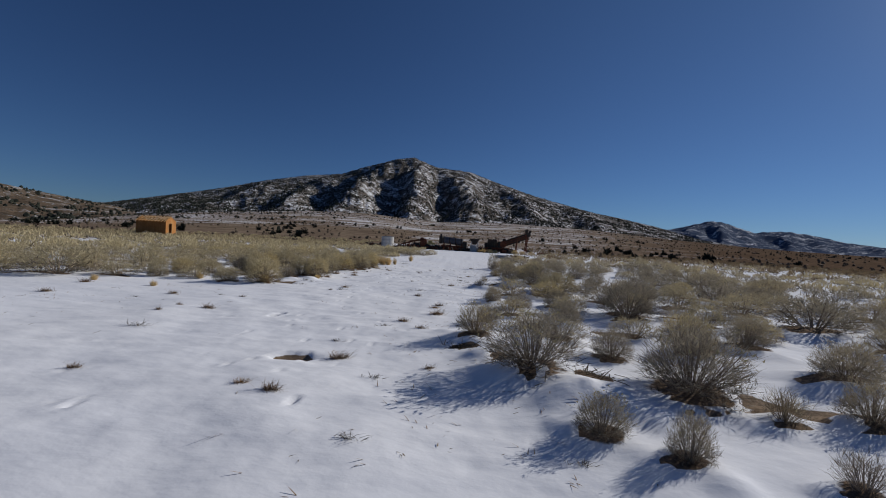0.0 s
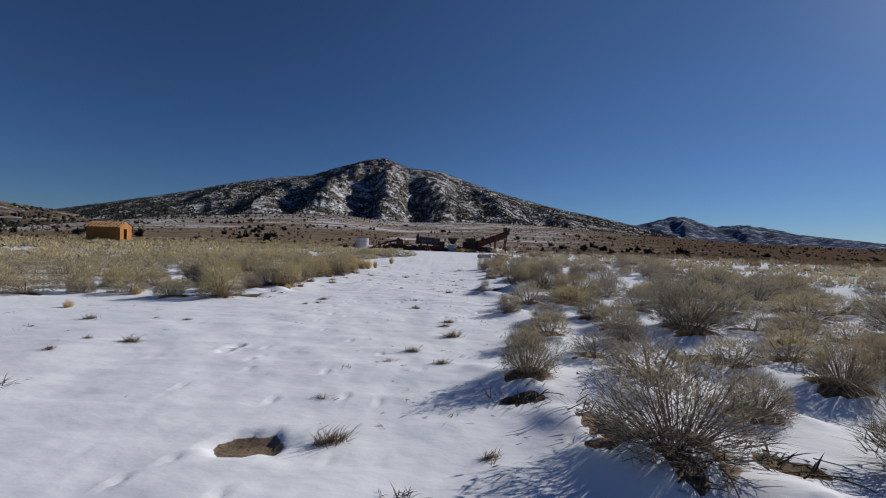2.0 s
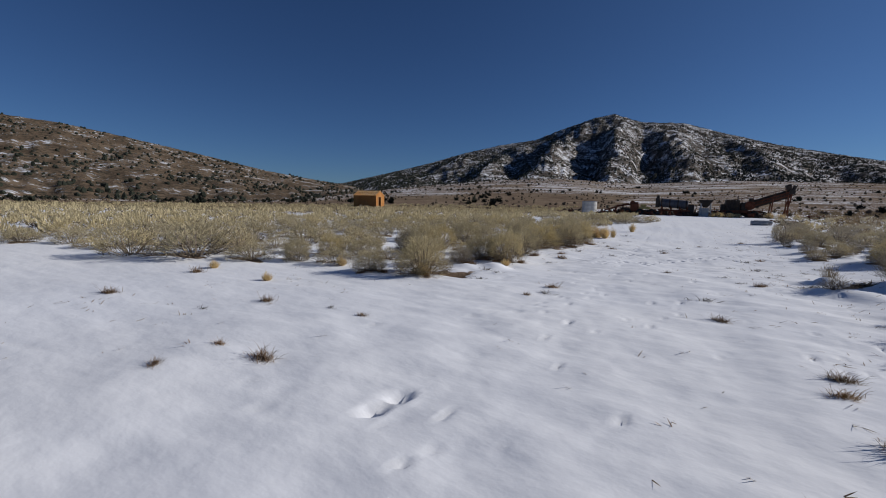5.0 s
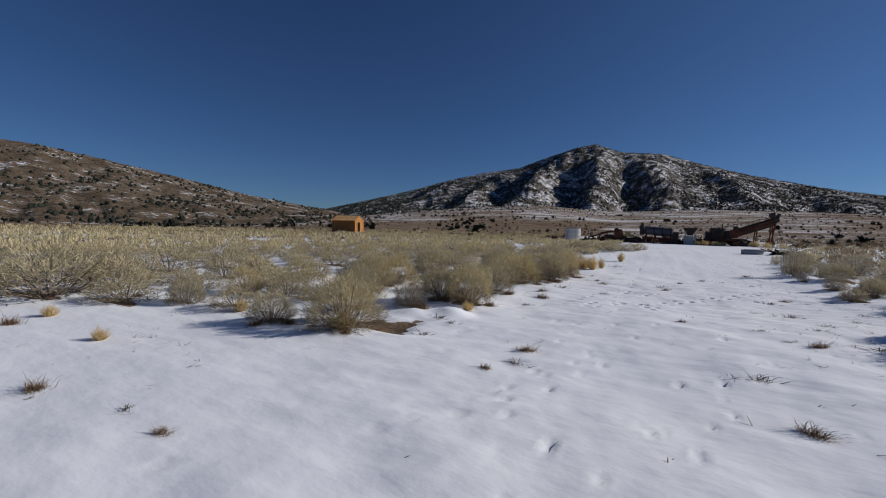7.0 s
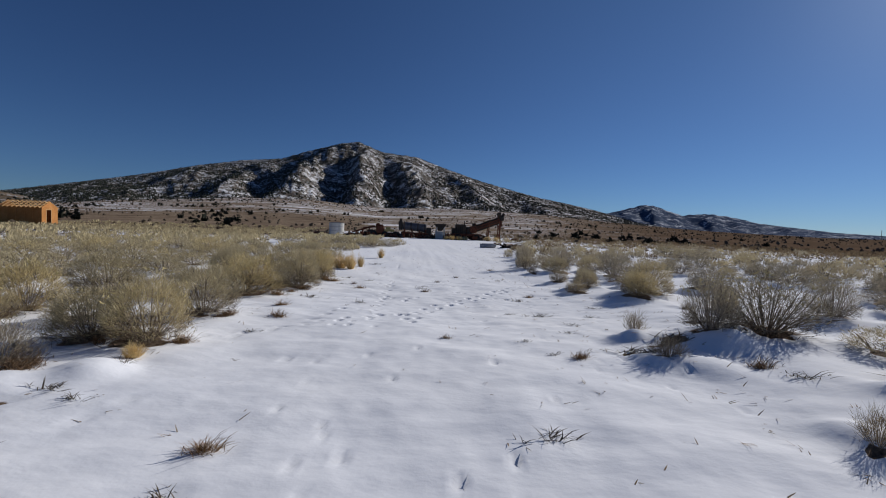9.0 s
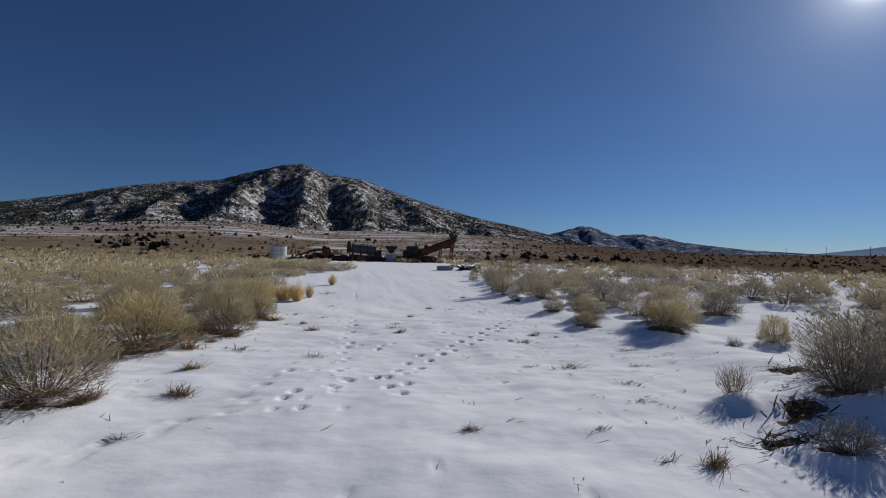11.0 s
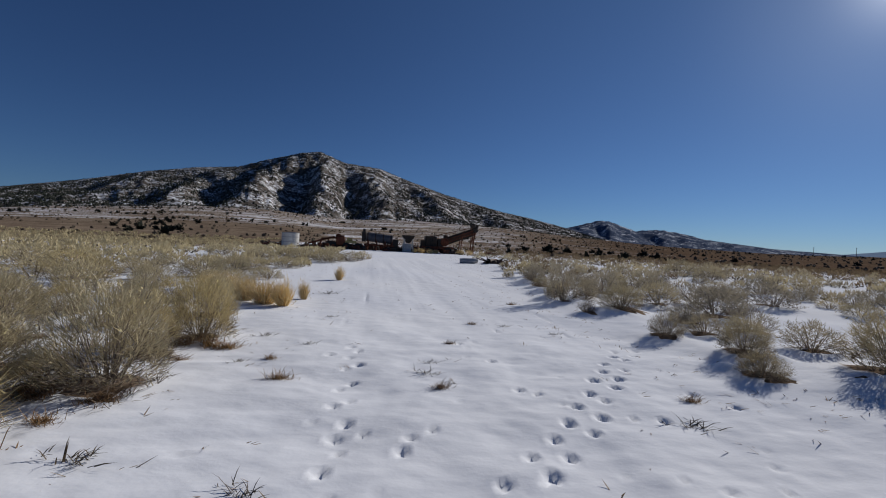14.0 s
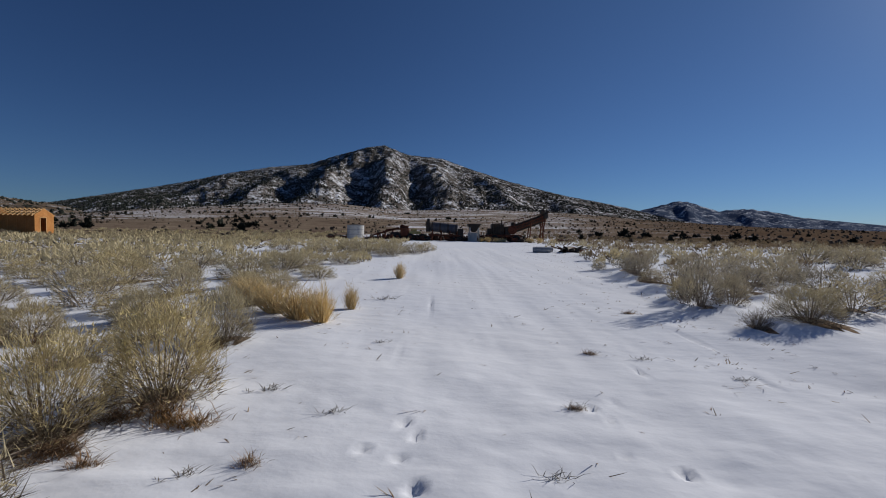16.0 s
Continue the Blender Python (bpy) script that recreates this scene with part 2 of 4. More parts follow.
def box(bm, at, size, turn=(0, 0, 0)):
    bmesh.ops.create_cube(bm, size=1, matrix=pose(*at, *turn) @ Matrix.Diagonal((*size, 1)))


def beam(bm, a, b, wide, deep):
    a, b = Vector(a), Vector(b)
    way = b - a
    q = way.to_track_quat("Z", "Y").to_matrix().to_4x4()
    bmesh.ops.create_cube(bm, size=1, matrix=Matrix.Translation((a + b) / 2) @ q @ Matrix.Diagonal((wide, deep, way.length, 1)))


def tube(bm, a, b, r1, r2=None, sides=16, caps=True):
    a, b = Vector(a), Vector(b)
    way = b - a
    q = way.to_track_quat("Z", "Y").to_matrix().to_4x4()
    bmesh.ops.create_cone(bm, cap_ends=caps, segments=sides, radius1=r1, radius2=r1 if r2 is None else r2, depth=way.length, matrix=Matrix.Translation((a + b) / 2) @ q)


# ---- the plan: shrubs and tufts, as x, y, width, height ----
SHRUBS_LEFT_NEAR = [
    (-9.61, 12.21, 1.70, 0.85), (-4.95, 12.82, 0.65, 0.38), (-7.23, 13.09, 0.58, 0.53), (-3.89, 13.13, 1.02, 0.67),
    (-9.43, 13.15, 1.10, 0.71), (-7.29, 14.35, 0.67, 0.54), (-6.52, 14.70, 0.89, 0.45), (-3.86, 14.85, 0.56, 0.41),
    (-5.34, 15.50, 0.80, 0.57), (-12.02, 15.81, 1.40, 0.62), (-3.12, 15.83, 0.90, 0.72), (-9.78, 15.84, 1.00, 0.72),
    (-3.77, 15.89, 0.84, 0.53), (-6.16, 16.25, 0.73, 0.56), (-5.61, 16.36, 0.90, 0.74), (-3.18, 17.33, 0.93, 0.71),
    (-5.72, 17.41, 0.97, 0.70), (-5.60, 19.00, 1.10, 0.71), (-3.25, 19.35, 1.27, 0.71), (-2.95, 20.36, 0.47, 0.27),
    (-2.51, 20.46, 0.89, 0.77), (-3.79, 20.88, 0.85, 0.50),
]
SHRUBS_LEFT_FAR = [
    (-2.75, 21.57, 0.62, 0.59), (-2.40, 22.16, 0.76, 0.70), (-4.66, 22.19, 1.08, 0.65), (-5.42, 23.65, 0.70, 0.54),
    (-4.91, 23.82, 0.63, 0.44), (-2.77, 23.91, 0.59, 0.59), (-4.28, 24.75, 0.68, 0.45), (-3.91, 25.15, 0.65, 0.49),
    (-5.96, 25.93, 0.82, 0.64), (-5.19, 27.23, 0.86, 0.54), (-3.96, 27.34, 0.66, 0.44), (-7.21, 28.77, 1.02, 0.64),
    (-4.85, 31.83, 1.18, 0.59), (-2.72, 42.61, 1.97, 0.66),
]
SHRUBS_RIGHT_START = [
    (4.98, 3.05, 0.51, 0.31), (3.94, 3.32, 0.47, 0.43), (3.39, 3.67, 0.62, 0.38), (5.30, 4.21, 0.59, 0.35),
    (3.05, 5.21, 1.50, 0.65), (7.21, 5.74, 1.10, 0.51), (4.31, 6.11, 0.79, 0.44), (2.45, 7.05, 0.91, 0.53),
    (7.02, 7.42, 0.95, 0.57), (4.36, 8.88, 0.89, 0.48), (9.87, 9.60, 1.84, 0.86), (6.04, 10.00, 1.68, 0.97),
    (3.62, 10.52, 0.82, 0.37), (6.56, 10.78, 0.82, 0.49), (4.66, 11.01, 0.87, 0.48), (3.08, 11.70, 0.59, 0.44),
    (8.19, 12.01, 1.24, 0.70), (3.21, 13.32, 0.34, 0.32),
]
SHRUBS_RIGHT_MIDDLE = [
    (7.61, 13.58, 1.52, 0.59), (5.32, 13.98, 1.75, 0.75), (2.91, 15.30, 0.56, 0.30), (4.02, 16.10, 0.90, 0.79),
    (5.08, 16.40, 1.67, 0.88), (3.13, 16.46, 0.39, 0.36), (9.19, 16.88, 1.43, 0.71), (7.69, 17.82, 0.92, 0.82),
    (5.45, 18.69, 0.36, 0.18), (6.37, 18.82, 0.57, 0.52), (12.57, 18.95, 1.63, 0.82), (4.94, 19.59, 0.90, 0.57),
    (5.57, 20.32, 1.35, 0.81), (3.89, 20.50, 0.62, 0.31), (4.49, 21.33, 0.76, 0.51), (7.98, 21.60, 1.21, 0.67),
    (4.17, 22.42, 0.62, 0.42), (5.48, 23.58, 0.75, 0.42), (12.53, 23.72, 1.26, 0.90), (4.07, 24.68, 0.54, 0.35),
    (4.98, 24.89, 1.05, 0.56), (8.06, 25.14, 0.83, 0.47),
]
SHRUBS_RIGHT_FAR = [
    (12.99, 25.30, 1.37, 0.78), (15.46, 25.32, 1.82, 0.81), (4.26, 26.23, 0.85, 1.06), (4.97, 26.46, 0.71, 0.66),
    (4.43, 27.02, 0.65, 0.49), (5.43, 27.12, 0.70, 0.56), (4.73, 27.49, 0.72, 0.43), (13.60, 29.81, 1.50, 0.75),
    (5.59, 31.23, 0.98, 0.70), (17.25, 31.26, 1.40, 0.98), (5.94, 32.16, 1.03, 0.62), (8.08, 32.89, 1.12, 0.75),
    (6.41, 33.80, 1.15, 0.63), (5.46, 33.87, 0.60, 0.56), (17.58, 36.62, 1.91, 0.95), (20.64, 39.95, 2.65, 0.99),
    (18.51, 40.09, 2.37, 1.19), (14.92, 40.37, 1.43, 0.77),
]
TUFTS_START = [
    (3.1, 3.2, 0.17), (1.3, 3.3, 0.26), (0.3, 4.2, 0.30), (-0.1, 4.4, 0.21),
    (-2.1, 4.6, 0.22), (1.2, 4.9, 0.25), (1.8, 5.4, 0.19), (0.6, 5.6, 0.36),
    (0.3, 6.5, 0.26), (-2.9, 6.6, 0.39), (1.5, 7.7, 0.28), (0.8, 7.8, 0.25),
    (-3.5, 7.9, 0.16), (1.1, 8.3, 0.28), (-3.5, 8.5, 0.18), (-2.9, 8.5, 0.35),
    (-7.0, 9.2, 0.35), (1.7, 9.3, 0.44), (-5.1, 9.4, 0.19), (-4.7, 10.1, 0.33),
    (1.6, 10.1, 0.27), (-3.0, 10.1, 0.11), (-3.6, 10.2, 0.15), (1.7, 10.5, 0.29),
    (-7.7, 11.0, 0.45), (1.0, 12.3, 0.29), (-1.6, 12.5, 0.13), (-8.3, 12.9, 0.30),
    (-1.4, 12.9, 0.36), (-6.6, 13.2, 0.28),
]
TUFTS_MIDDLE = [
    (-1.4, 13.4, 0.31), (-2.8, 13.4, 0.26), (0.9, 13.5, 0.41), (-2.7, 14.1, 0.27),
    (-3.0, 14.3, 0.33), (3.9, 14.6, 0.48), (-2.8, 14.9, 0.25), (3.8, 15.0, 0.58),
    (1.9, 15.4, 0.31), (1.6, 15.5, 0.11), (1.4, 16.0, 0.18), (0.4, 16.2, 0.11),
    (-2.2, 16.5, 0.25), (2.2, 16.6, 0.19), (2.5, 17.2, 0.23), (-2.1, 17.4, 0.37),
    (3.1, 17.9, 0.24), (2.2, 18.0, 0.60), (1.7, 18.1, 0.16), (-2.3, 18.3, 0.32),
    (3.5, 18.7, 0.28), (-1.0, 18.8, 0.28), (-2.0, 19.2, 0.37), (2.2, 19.5, 0.46),
    (-2.5, 19.7, 0.28), (2.6, 20.0, 0.25), (0.3, 20.4, 0.26), (-2.2, 20.6, 0.19),
    (-1.2, 20.7, 0.32), (0.2, 20.8, 0.28),
]
TUFTS_END = [
    (0.3, 21.2, 0.18), (-1.7, 21.2, 0.15), (-2.3, 21.3, 0.25), (-1.4, 21.3, 0.13),
    (-2.0, 21.8, 0.46), (-1.1, 22.0, 0.10), (0.7, 22.1, 0.09), (-1.7, 22.4, 0.27),
    (2.5, 22.8, 0.21), (1.9, 23.5, 0.19), (1.4, 23.7, 0.13), (-1.0, 24.0, 0.20),
    (2.9, 26.0, 0.28), (-1.3, 27.2, 0.44),
]

SHRUBS_EXTRA = [(4.75, 4.85, 1.55, 0.78), (6.2, 4.3, 0.8, 0.45), (5.9, 6.9, 1.0, 0.55), (2.75, 8.6, 0.6, 0.4), (-11.2, 11.6, 1.3, 0.7), (-1.4, 43.0, 1.4, 0.6), (-2.4, 40.5, 1.4, 0.6), (-0.8, 46.0, 1.2, 0.55), (-4.0, 41.5, 1.5, 0.65), (-6.4, 42.0, 1.6, 0.65), (-8.8, 43.5, 1.6, 0.65), (-5.2, 44.0, 1.5, 0.6)]
SHRUBS = SHRUBS_EXTRA + SHRUBS_LEFT_NEAR + SHRUBS_LEFT_FAR + SHRUBS_RIGHT_START + SHRUBS_RIGHT_MIDDLE + SHRUBS_RIGHT_FAR
TUFTS = TUFTS_START + TUFTS_MIDDLE + TUFTS_END

EDGE_Y = (-20, 0, 3, 7, 11, 14, 18, 22, 25, 31, 40, 70)
EDGE_RIGHT = (5.5, 4.5, 3.6, 2.9, 3.4, 3.9, 4.6, 4.2, 4.4, 5.4, 7.6, 10.5)
EDGE_LEFT = (-14, -14, -13, -12.5, -11.5, -4.2, -3.4, -3.0, -3.0, -3.4, -3.2, -3.4)


def in_field(x, y):
    """Whether a place lies in the scrub beside the track."""
    if x > 0:
        return x > np.interp(y, EDGE_Y, EDGE_RIGHT)
    if y < 13.5:
        return y > 12.6 + max(0, -x - 9) * -0.25 and x < -4.2
    return x < np.interp(y, EDGE_Y, EDGE_LEFT)


rng = random.Random(4)
cells = {}


def crowded(x, y, gap):
    for i in range(-2, 3):
        for j in range(-2, 3):
            for a, b, r in cells.get((int(x // 1.5) + i, int(y // 1.5) + j), ()):
                if math.hypot(x - a, y - b) < gap + 0.42 * r:
                    return True
    return False


def occupy(x, y, r):
    cells.setdefault((int(x // 1.5), int(y // 1.5)), []).append((x, y, r))


for x, y, w, h in SHRUBS:
    occupy(x, y, w)
FIELD, FAR_FIELD = [], []
for n in range(42000):
    d = 3 + 97 * rng.random() ** 0.8
    a = rng.uniform(-1.42, 1.42)
    x, y = d * math.sin(a), 4 + d * math.cos(a)
    if y < -3 or not in_field(x, y) or (-17 < x < 17 and y > 69.5) or (-3 < x < 11 and y > 55):
        continue
    clearing = noise.noise(Vector((x * 0.16, y * 0.13, 3.0)))
    if (x > 0 and clearing > (0.17 if y < 22 else 0.09) and d < 70) or (x < 0 and clearing > 0.3):
        continue
    w = rng.uniform(0.65, 1.35) * (1.0 if x > 0 else 1.1)
    if crowded(x, y, (0.66 if x < 0 else 0.66 if y < 9 else 0.58 if y < 20 else 0.8) * w):
        continue
    occupy(x, y, w)
    FAR_FIELD.append((x, y, w, w * (rng.uniform(0.42, 0.56) if x < 0 else rng.uniform(0.48, 0.68))))

FAR_FIELD.sort(key=lambda f: math.hypot(f[0], max(0.0, f[1] - 16, 3 - f[1])))
FIELD, FAR_FIELD = FAR_FIELD[:285], FAR_FIELD[285:]

# ---- ground: one sheet to the horizon ----
FOOT_AZ = (-180, -110, -75, -60, -47, -32, -20, -12, -3, 6, 17, 25, 35, 47, 70, 110, 180)
FOOT_EL = (0.0, 0.0, -0.1, -0.45, -0.35, 1.7, 2.8, 3.0, 2.4, 2.7, 2.3, 1.6, 0.9, 0.5, 1.0, 0.3, 0.0)

PRINTS = []


def trail(points, gap, apart, size):
    """Paw prints in pairs along a line of places."""
    length = [0.0]
    for a, b in zip(points, points[1:]):
        length.append(length[-1] + math.hypot(b[0] - a[0], b[1] - a[1]))
    for n in range(int(length[-1] / gap)):
        d = n * gap + rng.uniform(-0.25, 0.25) * gap
        side = apart * (-1) ** n + rng.uniform(-0.03, 0.03)
        PRINTS.append((float(np.interp(d, length, [p[0] for p in points])) + side, float(np.interp(d, length, [p[1] for p in points])) - 0.4 * side, rng.uniform(0.8, 1.15) * size))


trail([(-0.1, 17.2), (0.0, 17.9), (0.53, 18.84), (1.27, 19.5), (1.75, 20.15), (2.6, 21.2), (3.4, 22.1)], 0.19, 0.09, 0.048)
trail([(-1.0, 16.9), (-0.65, 17.6), (-0.6, 18.8), (-0.57, 20.4), (-0.5, 22.1)], 0.24, 0.05, 0.04)
trail([(-1.6, 17.0), (-1.25, 18.2), (-1.2, 18.6)], 0.3, 0.05, 0.042)
trail([(-3.2, 15.6), (-1.6, 16.9), (0.0, 18.1)], 0.26, 0.06, 0.045)
trail([(-1.5, 11.4), (-0.9, 12.6), (-0.6, 13.6), (-1.3, 14.2)], 0.27, 0.11, 0.034)
trail([(3.9, 6.2), (4.7, 7.4), (5.6, 8.8)], 0.2, 0.08, 0.05)
for n in range(420):
    PRINTS.append((rng.uniform(-6, 3.4), rng.uniform(3.5, 27), rng.uniform(0.015, 0.045)))
PRINTS += [(-1.45, 8.25, 0.08), (-1.4, 8.5, 0.08), (-1.2, 3.6, 0.05), (-1.6, 3.2, 0.05), (0.6, 4.0, 0.05)]


def lines(low, high, step, fine_low, fine_high, fine):
    """Grid lines that step finely between the marks, finest where the tracks run, and grow outwards to the horizon."""
    mid = list(np.arange(low, fine_low, step)) + list(np.arange(fine_low, fine_high, fine)) + list(np.arange(fine_high, high, step))
    right, left, s = [high], [low], step
    while right[-1] < 4600:
        s = min(s * 1.125 + 0.004, 400)
        right.append(right[-1] + s), left.append(left[-1] - s)
    return np.array(left[:0:-1] + mid + right)


gx, gy = lines(-2.8, 5.0, 0.07, -1.35, 2.95, 0.038), lines(2.6, 22.4, 0.075, 16.8, 21.6, 0.038)
X, Y = np.meshgrid(gx, gy)


def apron(x, y):
    """Height of the open country: level near by, rising to the foot of the mountains."""
    r = np.hypot(x, y)
    tilt = np.tan(np.radians(np.interp(np.degrees(np.arctan2(x, y)), FOOT_AZ, FOOT_EL)))
    return np.where(r > 85, 1.4 * np.clip((r - 85) / 400, 0, 1) + tilt * np.where(r < 485, 485 * (np.clip(r - 85, 0, None) / 400) ** 1.25, r), 0)


def relief(x, y):
    """Soft lumps of wind-packed snow, two shallow wheel ruts and a low bank beside the track."""
    v = 0.055 * noise.noise(Vector((x * 0.45, y * 0.35, 0))) + 0.026 * noise.noise(Vector((x * 1.3 + y * 0.5, y * 1.5 - x * 0.4, 5))) + 0.015 * noise.noise(Vector((x * 1.7 + y * 0.7, y * 4.2 - x * 1.2, 9))) + 0.006 * noise.noise(Vector((x * 6, y * 9, 3)))
    for c in (-0.75, 0.95):
        v -= 0.007 * math.exp(-((x - c - 0.012 * y) / 0.22) ** 2)
    er = x - float(np.interp(y, EDGE_Y, EDGE_RIGHT))
    v += 0.07 * math.exp(-((er - 0.2) / 0.7) ** 2)
    return v


Z = apron(X, Y)
BARE = 0.05 + 0.48 * np.clip((np.hypot(X, Y) - 60) / 50, 0, 1) + 0.2 * np.clip((np.degrees(np.arctan2(X, Y)) - 12) / 25, 0, 1) * np.clip((np.hypot(X, Y) - 40) / 40, 0, 1) + 0.4 * np.clip((-X - 9) / 8, 0, 1) * np.clip((Y - 22) / 14, 0, 1) * np.clip((210 - np.hypot(X, Y)) / 110, 0, 1)
near = (np.abs(X) < 45) & (Y > -25) & (Y < 60)
for i, j in zip(*np.nonzero(near)):
    fade = max(0.0, min(1.0, (60 - abs(Y[i, j])) / 20))
    Z[i, j] += relief(X[i, j], Y[i, j]) * fade
DRIFTS = [(x, y, w * 0.55, 0.15 * min(1.0, w * w + 0.1) if x > 0 else 0.07) for x, y, w, h in SHRUBS + FIELD]
for x, y, r, lift in DRIFTS:
    i0, i1 = np.searchsorted(gy, (y - 3 * r, y + 3 * r))
    j0, j1 = np.searchsorted(gx, (x - 3 * r, x + 3 * r))
    d2 = (X[i0:i1, j0:j1] - x) ** 2 + (Y[i0:i1, j0:j1] - y) ** 2
    near_by = np.exp(-d2 / r ** 2)
    Z[i0:i1, j0:j1] = np.maximum(Z[i0:i1, j0:j1], Z[i0:i1, j0:j1] * (1 - 0.5 * near_by) + lift * near_by)
    BARE[i0:i1, j0:j1] = np.maximum(BARE[i0:i1, j0:j1], 0.05 + 0.65 * np.exp(-d2 / (0.75 * r) ** 2))
# Heaps of snow between hollows of bare soil at the foot of the shrubs.
HEAPS = [(3.3, 16.4, 0.3, 0.084), (3.95, 15.75, 0.36, 0.120), (3.2, 15.05, 0.36, 0.090), (2.75, 5.05, 0.36, 0.102), (3.5, 4.55, 0.32, 0.108), (4.0, 4.0, 0.28, 0.084), (3.4, 6.3, 0.3, 0.108), (2.5, 5.95, 0.25, 0.072), (5.2, 5.35, 0.3, 0.108), (-3.0, 14.75, 0.3, 0.120), (-3.5, 14.4, 0.25, 0.084)]
HOLLOWS = [(3.45, 16.05, 0.2, 0.12), (2.75, 15.62, 0.22, 0.09), (4.6, 17.1, 0.22, 0.14), (2.25, 6.45, 0.24, 0.09), (2.75, 5.75, 0.13, 0.28), (2.95, 5.0, 0.13, 0.25), (3.75, 5.1, 0.2, 0.15)]
LITTER = list(HOLLOWS)
for x, y, w, h in SHRUBS + FIELD[:120]:
    if x > 0:
        for q in range(2):
            a, d = rng.uniform(0, 6.283), rng.uniform(0.4, 0.75) * w
            HEAPS.append((x + d * math.cos(a), y + d * math.sin(a), rng.uniform(0.1, 0.22), rng.uniform(0.02, 0.065)))
    a, d = rng.uniform(2.6, 5.2), rng.uniform(0.08, 0.28) * w
    HOLLOWS.append((x + d * math.cos(a), y + d * math.sin(a), rng.uniform(0.12, 0.24) * w + 0.02, rng.uniform(0.07, 0.13) * w + 0.02))
for x, y, r, lift in HEAPS:
    i0, i1 = np.searchsorted(gy, (y - 2.5 * r, y + 2.5 * r))
    j0, j1 = np.searchsorted(gx, (x - 2.5 * r, x + 2.5 * r))
    d2 = ((X[i0:i1, j0:j1] - x) ** 2 + (Y[i0:i1, j0:j1] - y) ** 2) / r ** 2
    Z[i0:i1, j0:j1] += lift * np.exp(-d2 ** 1.5)
    BARE[i0:i1, j0:j1] = np.where(d2 < 1.4, 0.0, BARE[i0:i1, j0:j1])
for x, y, rx, ry in HOLLOWS:
    i0, i1 = np.searchsorted(gy, (y - 2 * ry, y + 2 * ry))
    j0, j1 = np.searchsorted(gx, (x - 2 * rx, x + 2 * rx))
    d2 = ((X[i0:i1, j0:j1] - x) / rx) ** 2 + ((Y[i0:i1, j0:j1] - y) / ry) ** 2
    for i in range(i0, i1):
        for j in range(j0, j1):
            d2[i - i0, j - j0] *= max(0.1, 1 + 1.1 * noise.noise(Vector((gx[j] * 6, gy[i] * 6, 7))) + 0.8 * noise.noise(Vector((gx[j] * 14, gy[i] * 14, 1))))
    Z[i0:i1, j0:j1] -= 0.035 * np.exp(-d2 ** 3)
    BARE[i0:i1, j0:j1] = np.maximum(BARE[i0:i1, j0:j1], 0.95 * np.exp(-d2 ** 4))
for x, y, r in PRINTS:
    i0, i1 = np.searchsorted(gy, (y - 3 * r, y + 3 * r))
    j0, j1 = np.searchsorted(gx, (x - 3 * r, x + 3 * r))
    d2 = ((X[i0:i1, j0:j1] - x) / r) ** 2 + ((Y[i0:i1, j0:j1] - y) / (1.3 * r)) ** 2
    Z[i0:i1, j0:j1] += -0.8 * r * np.exp(-d2 ** 2) + 0.12 * r * np.exp(-((np.sqrt(d2) - 1.4) / 0.4) ** 2)
PATCHES = [(0.0, 5.55, 0.29, 0.19), (-3.6, 13.45, 0.5, 0.32), (5.3, 8.3, 0.5, 0.35), (5.6, 4.6, 0.4, 0.3)]
for x, y, rx, ry in PATCHES:
    i0, i1 = np.searchsorted(gy, (y - 2 * ry, y + 2 * ry))
    j0, j1 = np.searchsorted(gx, (x - 2 * rx, x + 2 * rx))
    d2 = ((X[i0:i1, j0:j1] - x) / rx) ** 2 + ((Y[i0:i1, j0:j1] - y) / ry) ** 2
    for i in range(i0, i1):
        for j in range(j0, j1):
            d2[i - i0, j - j0] *= 1 + (1.1 if rx > 0.3 else 0.3) * noise.noise(Vector((gx[j] * 2.6, gy[i] * 2.6, 4))) + 0.6 * noise.noise(Vector((gx[j] * 7, gy[i] * 7, 2)))
    Z[i0:i1, j0:j1] -= 0.075 * np.exp(-d2 ** 4)
    BARE[i0:i1, j0:j1] = np.maximum(BARE[i0:i1, j0:j1], 0.95 * np.exp(-d2 ** 5))
rows_n, cols_n = X.shape
ids = np.arange(rows_n * cols_n).reshape(rows_n, cols_n)
quads = np.stack([ids[:-1, :-1], ids[:-1, 1:], ids[1:, 1:], ids[1:, :-1]], -1).reshape(-1, 4)
ground = mesh_object("ground", np.stack([X, Y, Z], -1).reshape(-1, 3).tolist(), quads.tolist(), [GROUND], smooth=True)
BRUSH = 0.85 * np.clip((np.degrees(np.arctan2(X, Y)) - 14) / 18, 0, 1) * np.clip((np.hypot(X, Y) - 60) / 40, 0, 1)
ground.data.attributes.new("brush", "FLOAT", "POINT").data.foreach_set("value", BRUSH.ravel().astype(np.float32))
ground.data.attributes.new("bare", "FLOAT", "POINT").data.foreach_set("value", BARE.ravel().astype(np.float32))
tagged(ground, "wind-packed white snow over brown frozen soil with tracks", "ground", kind="structure")


def height(x, y):
    """Height of the ground sheet at a place."""
    j, i = min(max(np.searchsorted(gx, x), 1), cols_n - 1), min(max(np.searchsorted(gy, y), 1), rows_n - 1)
    u, v = (x - gx[j - 1]) / (gx[j] - gx[j - 1]), (y - gy[i - 1]) / (gy[i] - gy[i - 1])
    return float((1 - v) * ((1 - u) * Z[i - 1, j - 1] + u * Z[i - 1, j]) + v * ((1 - u) * Z[i, j - 1] + u * Z[i, j]))


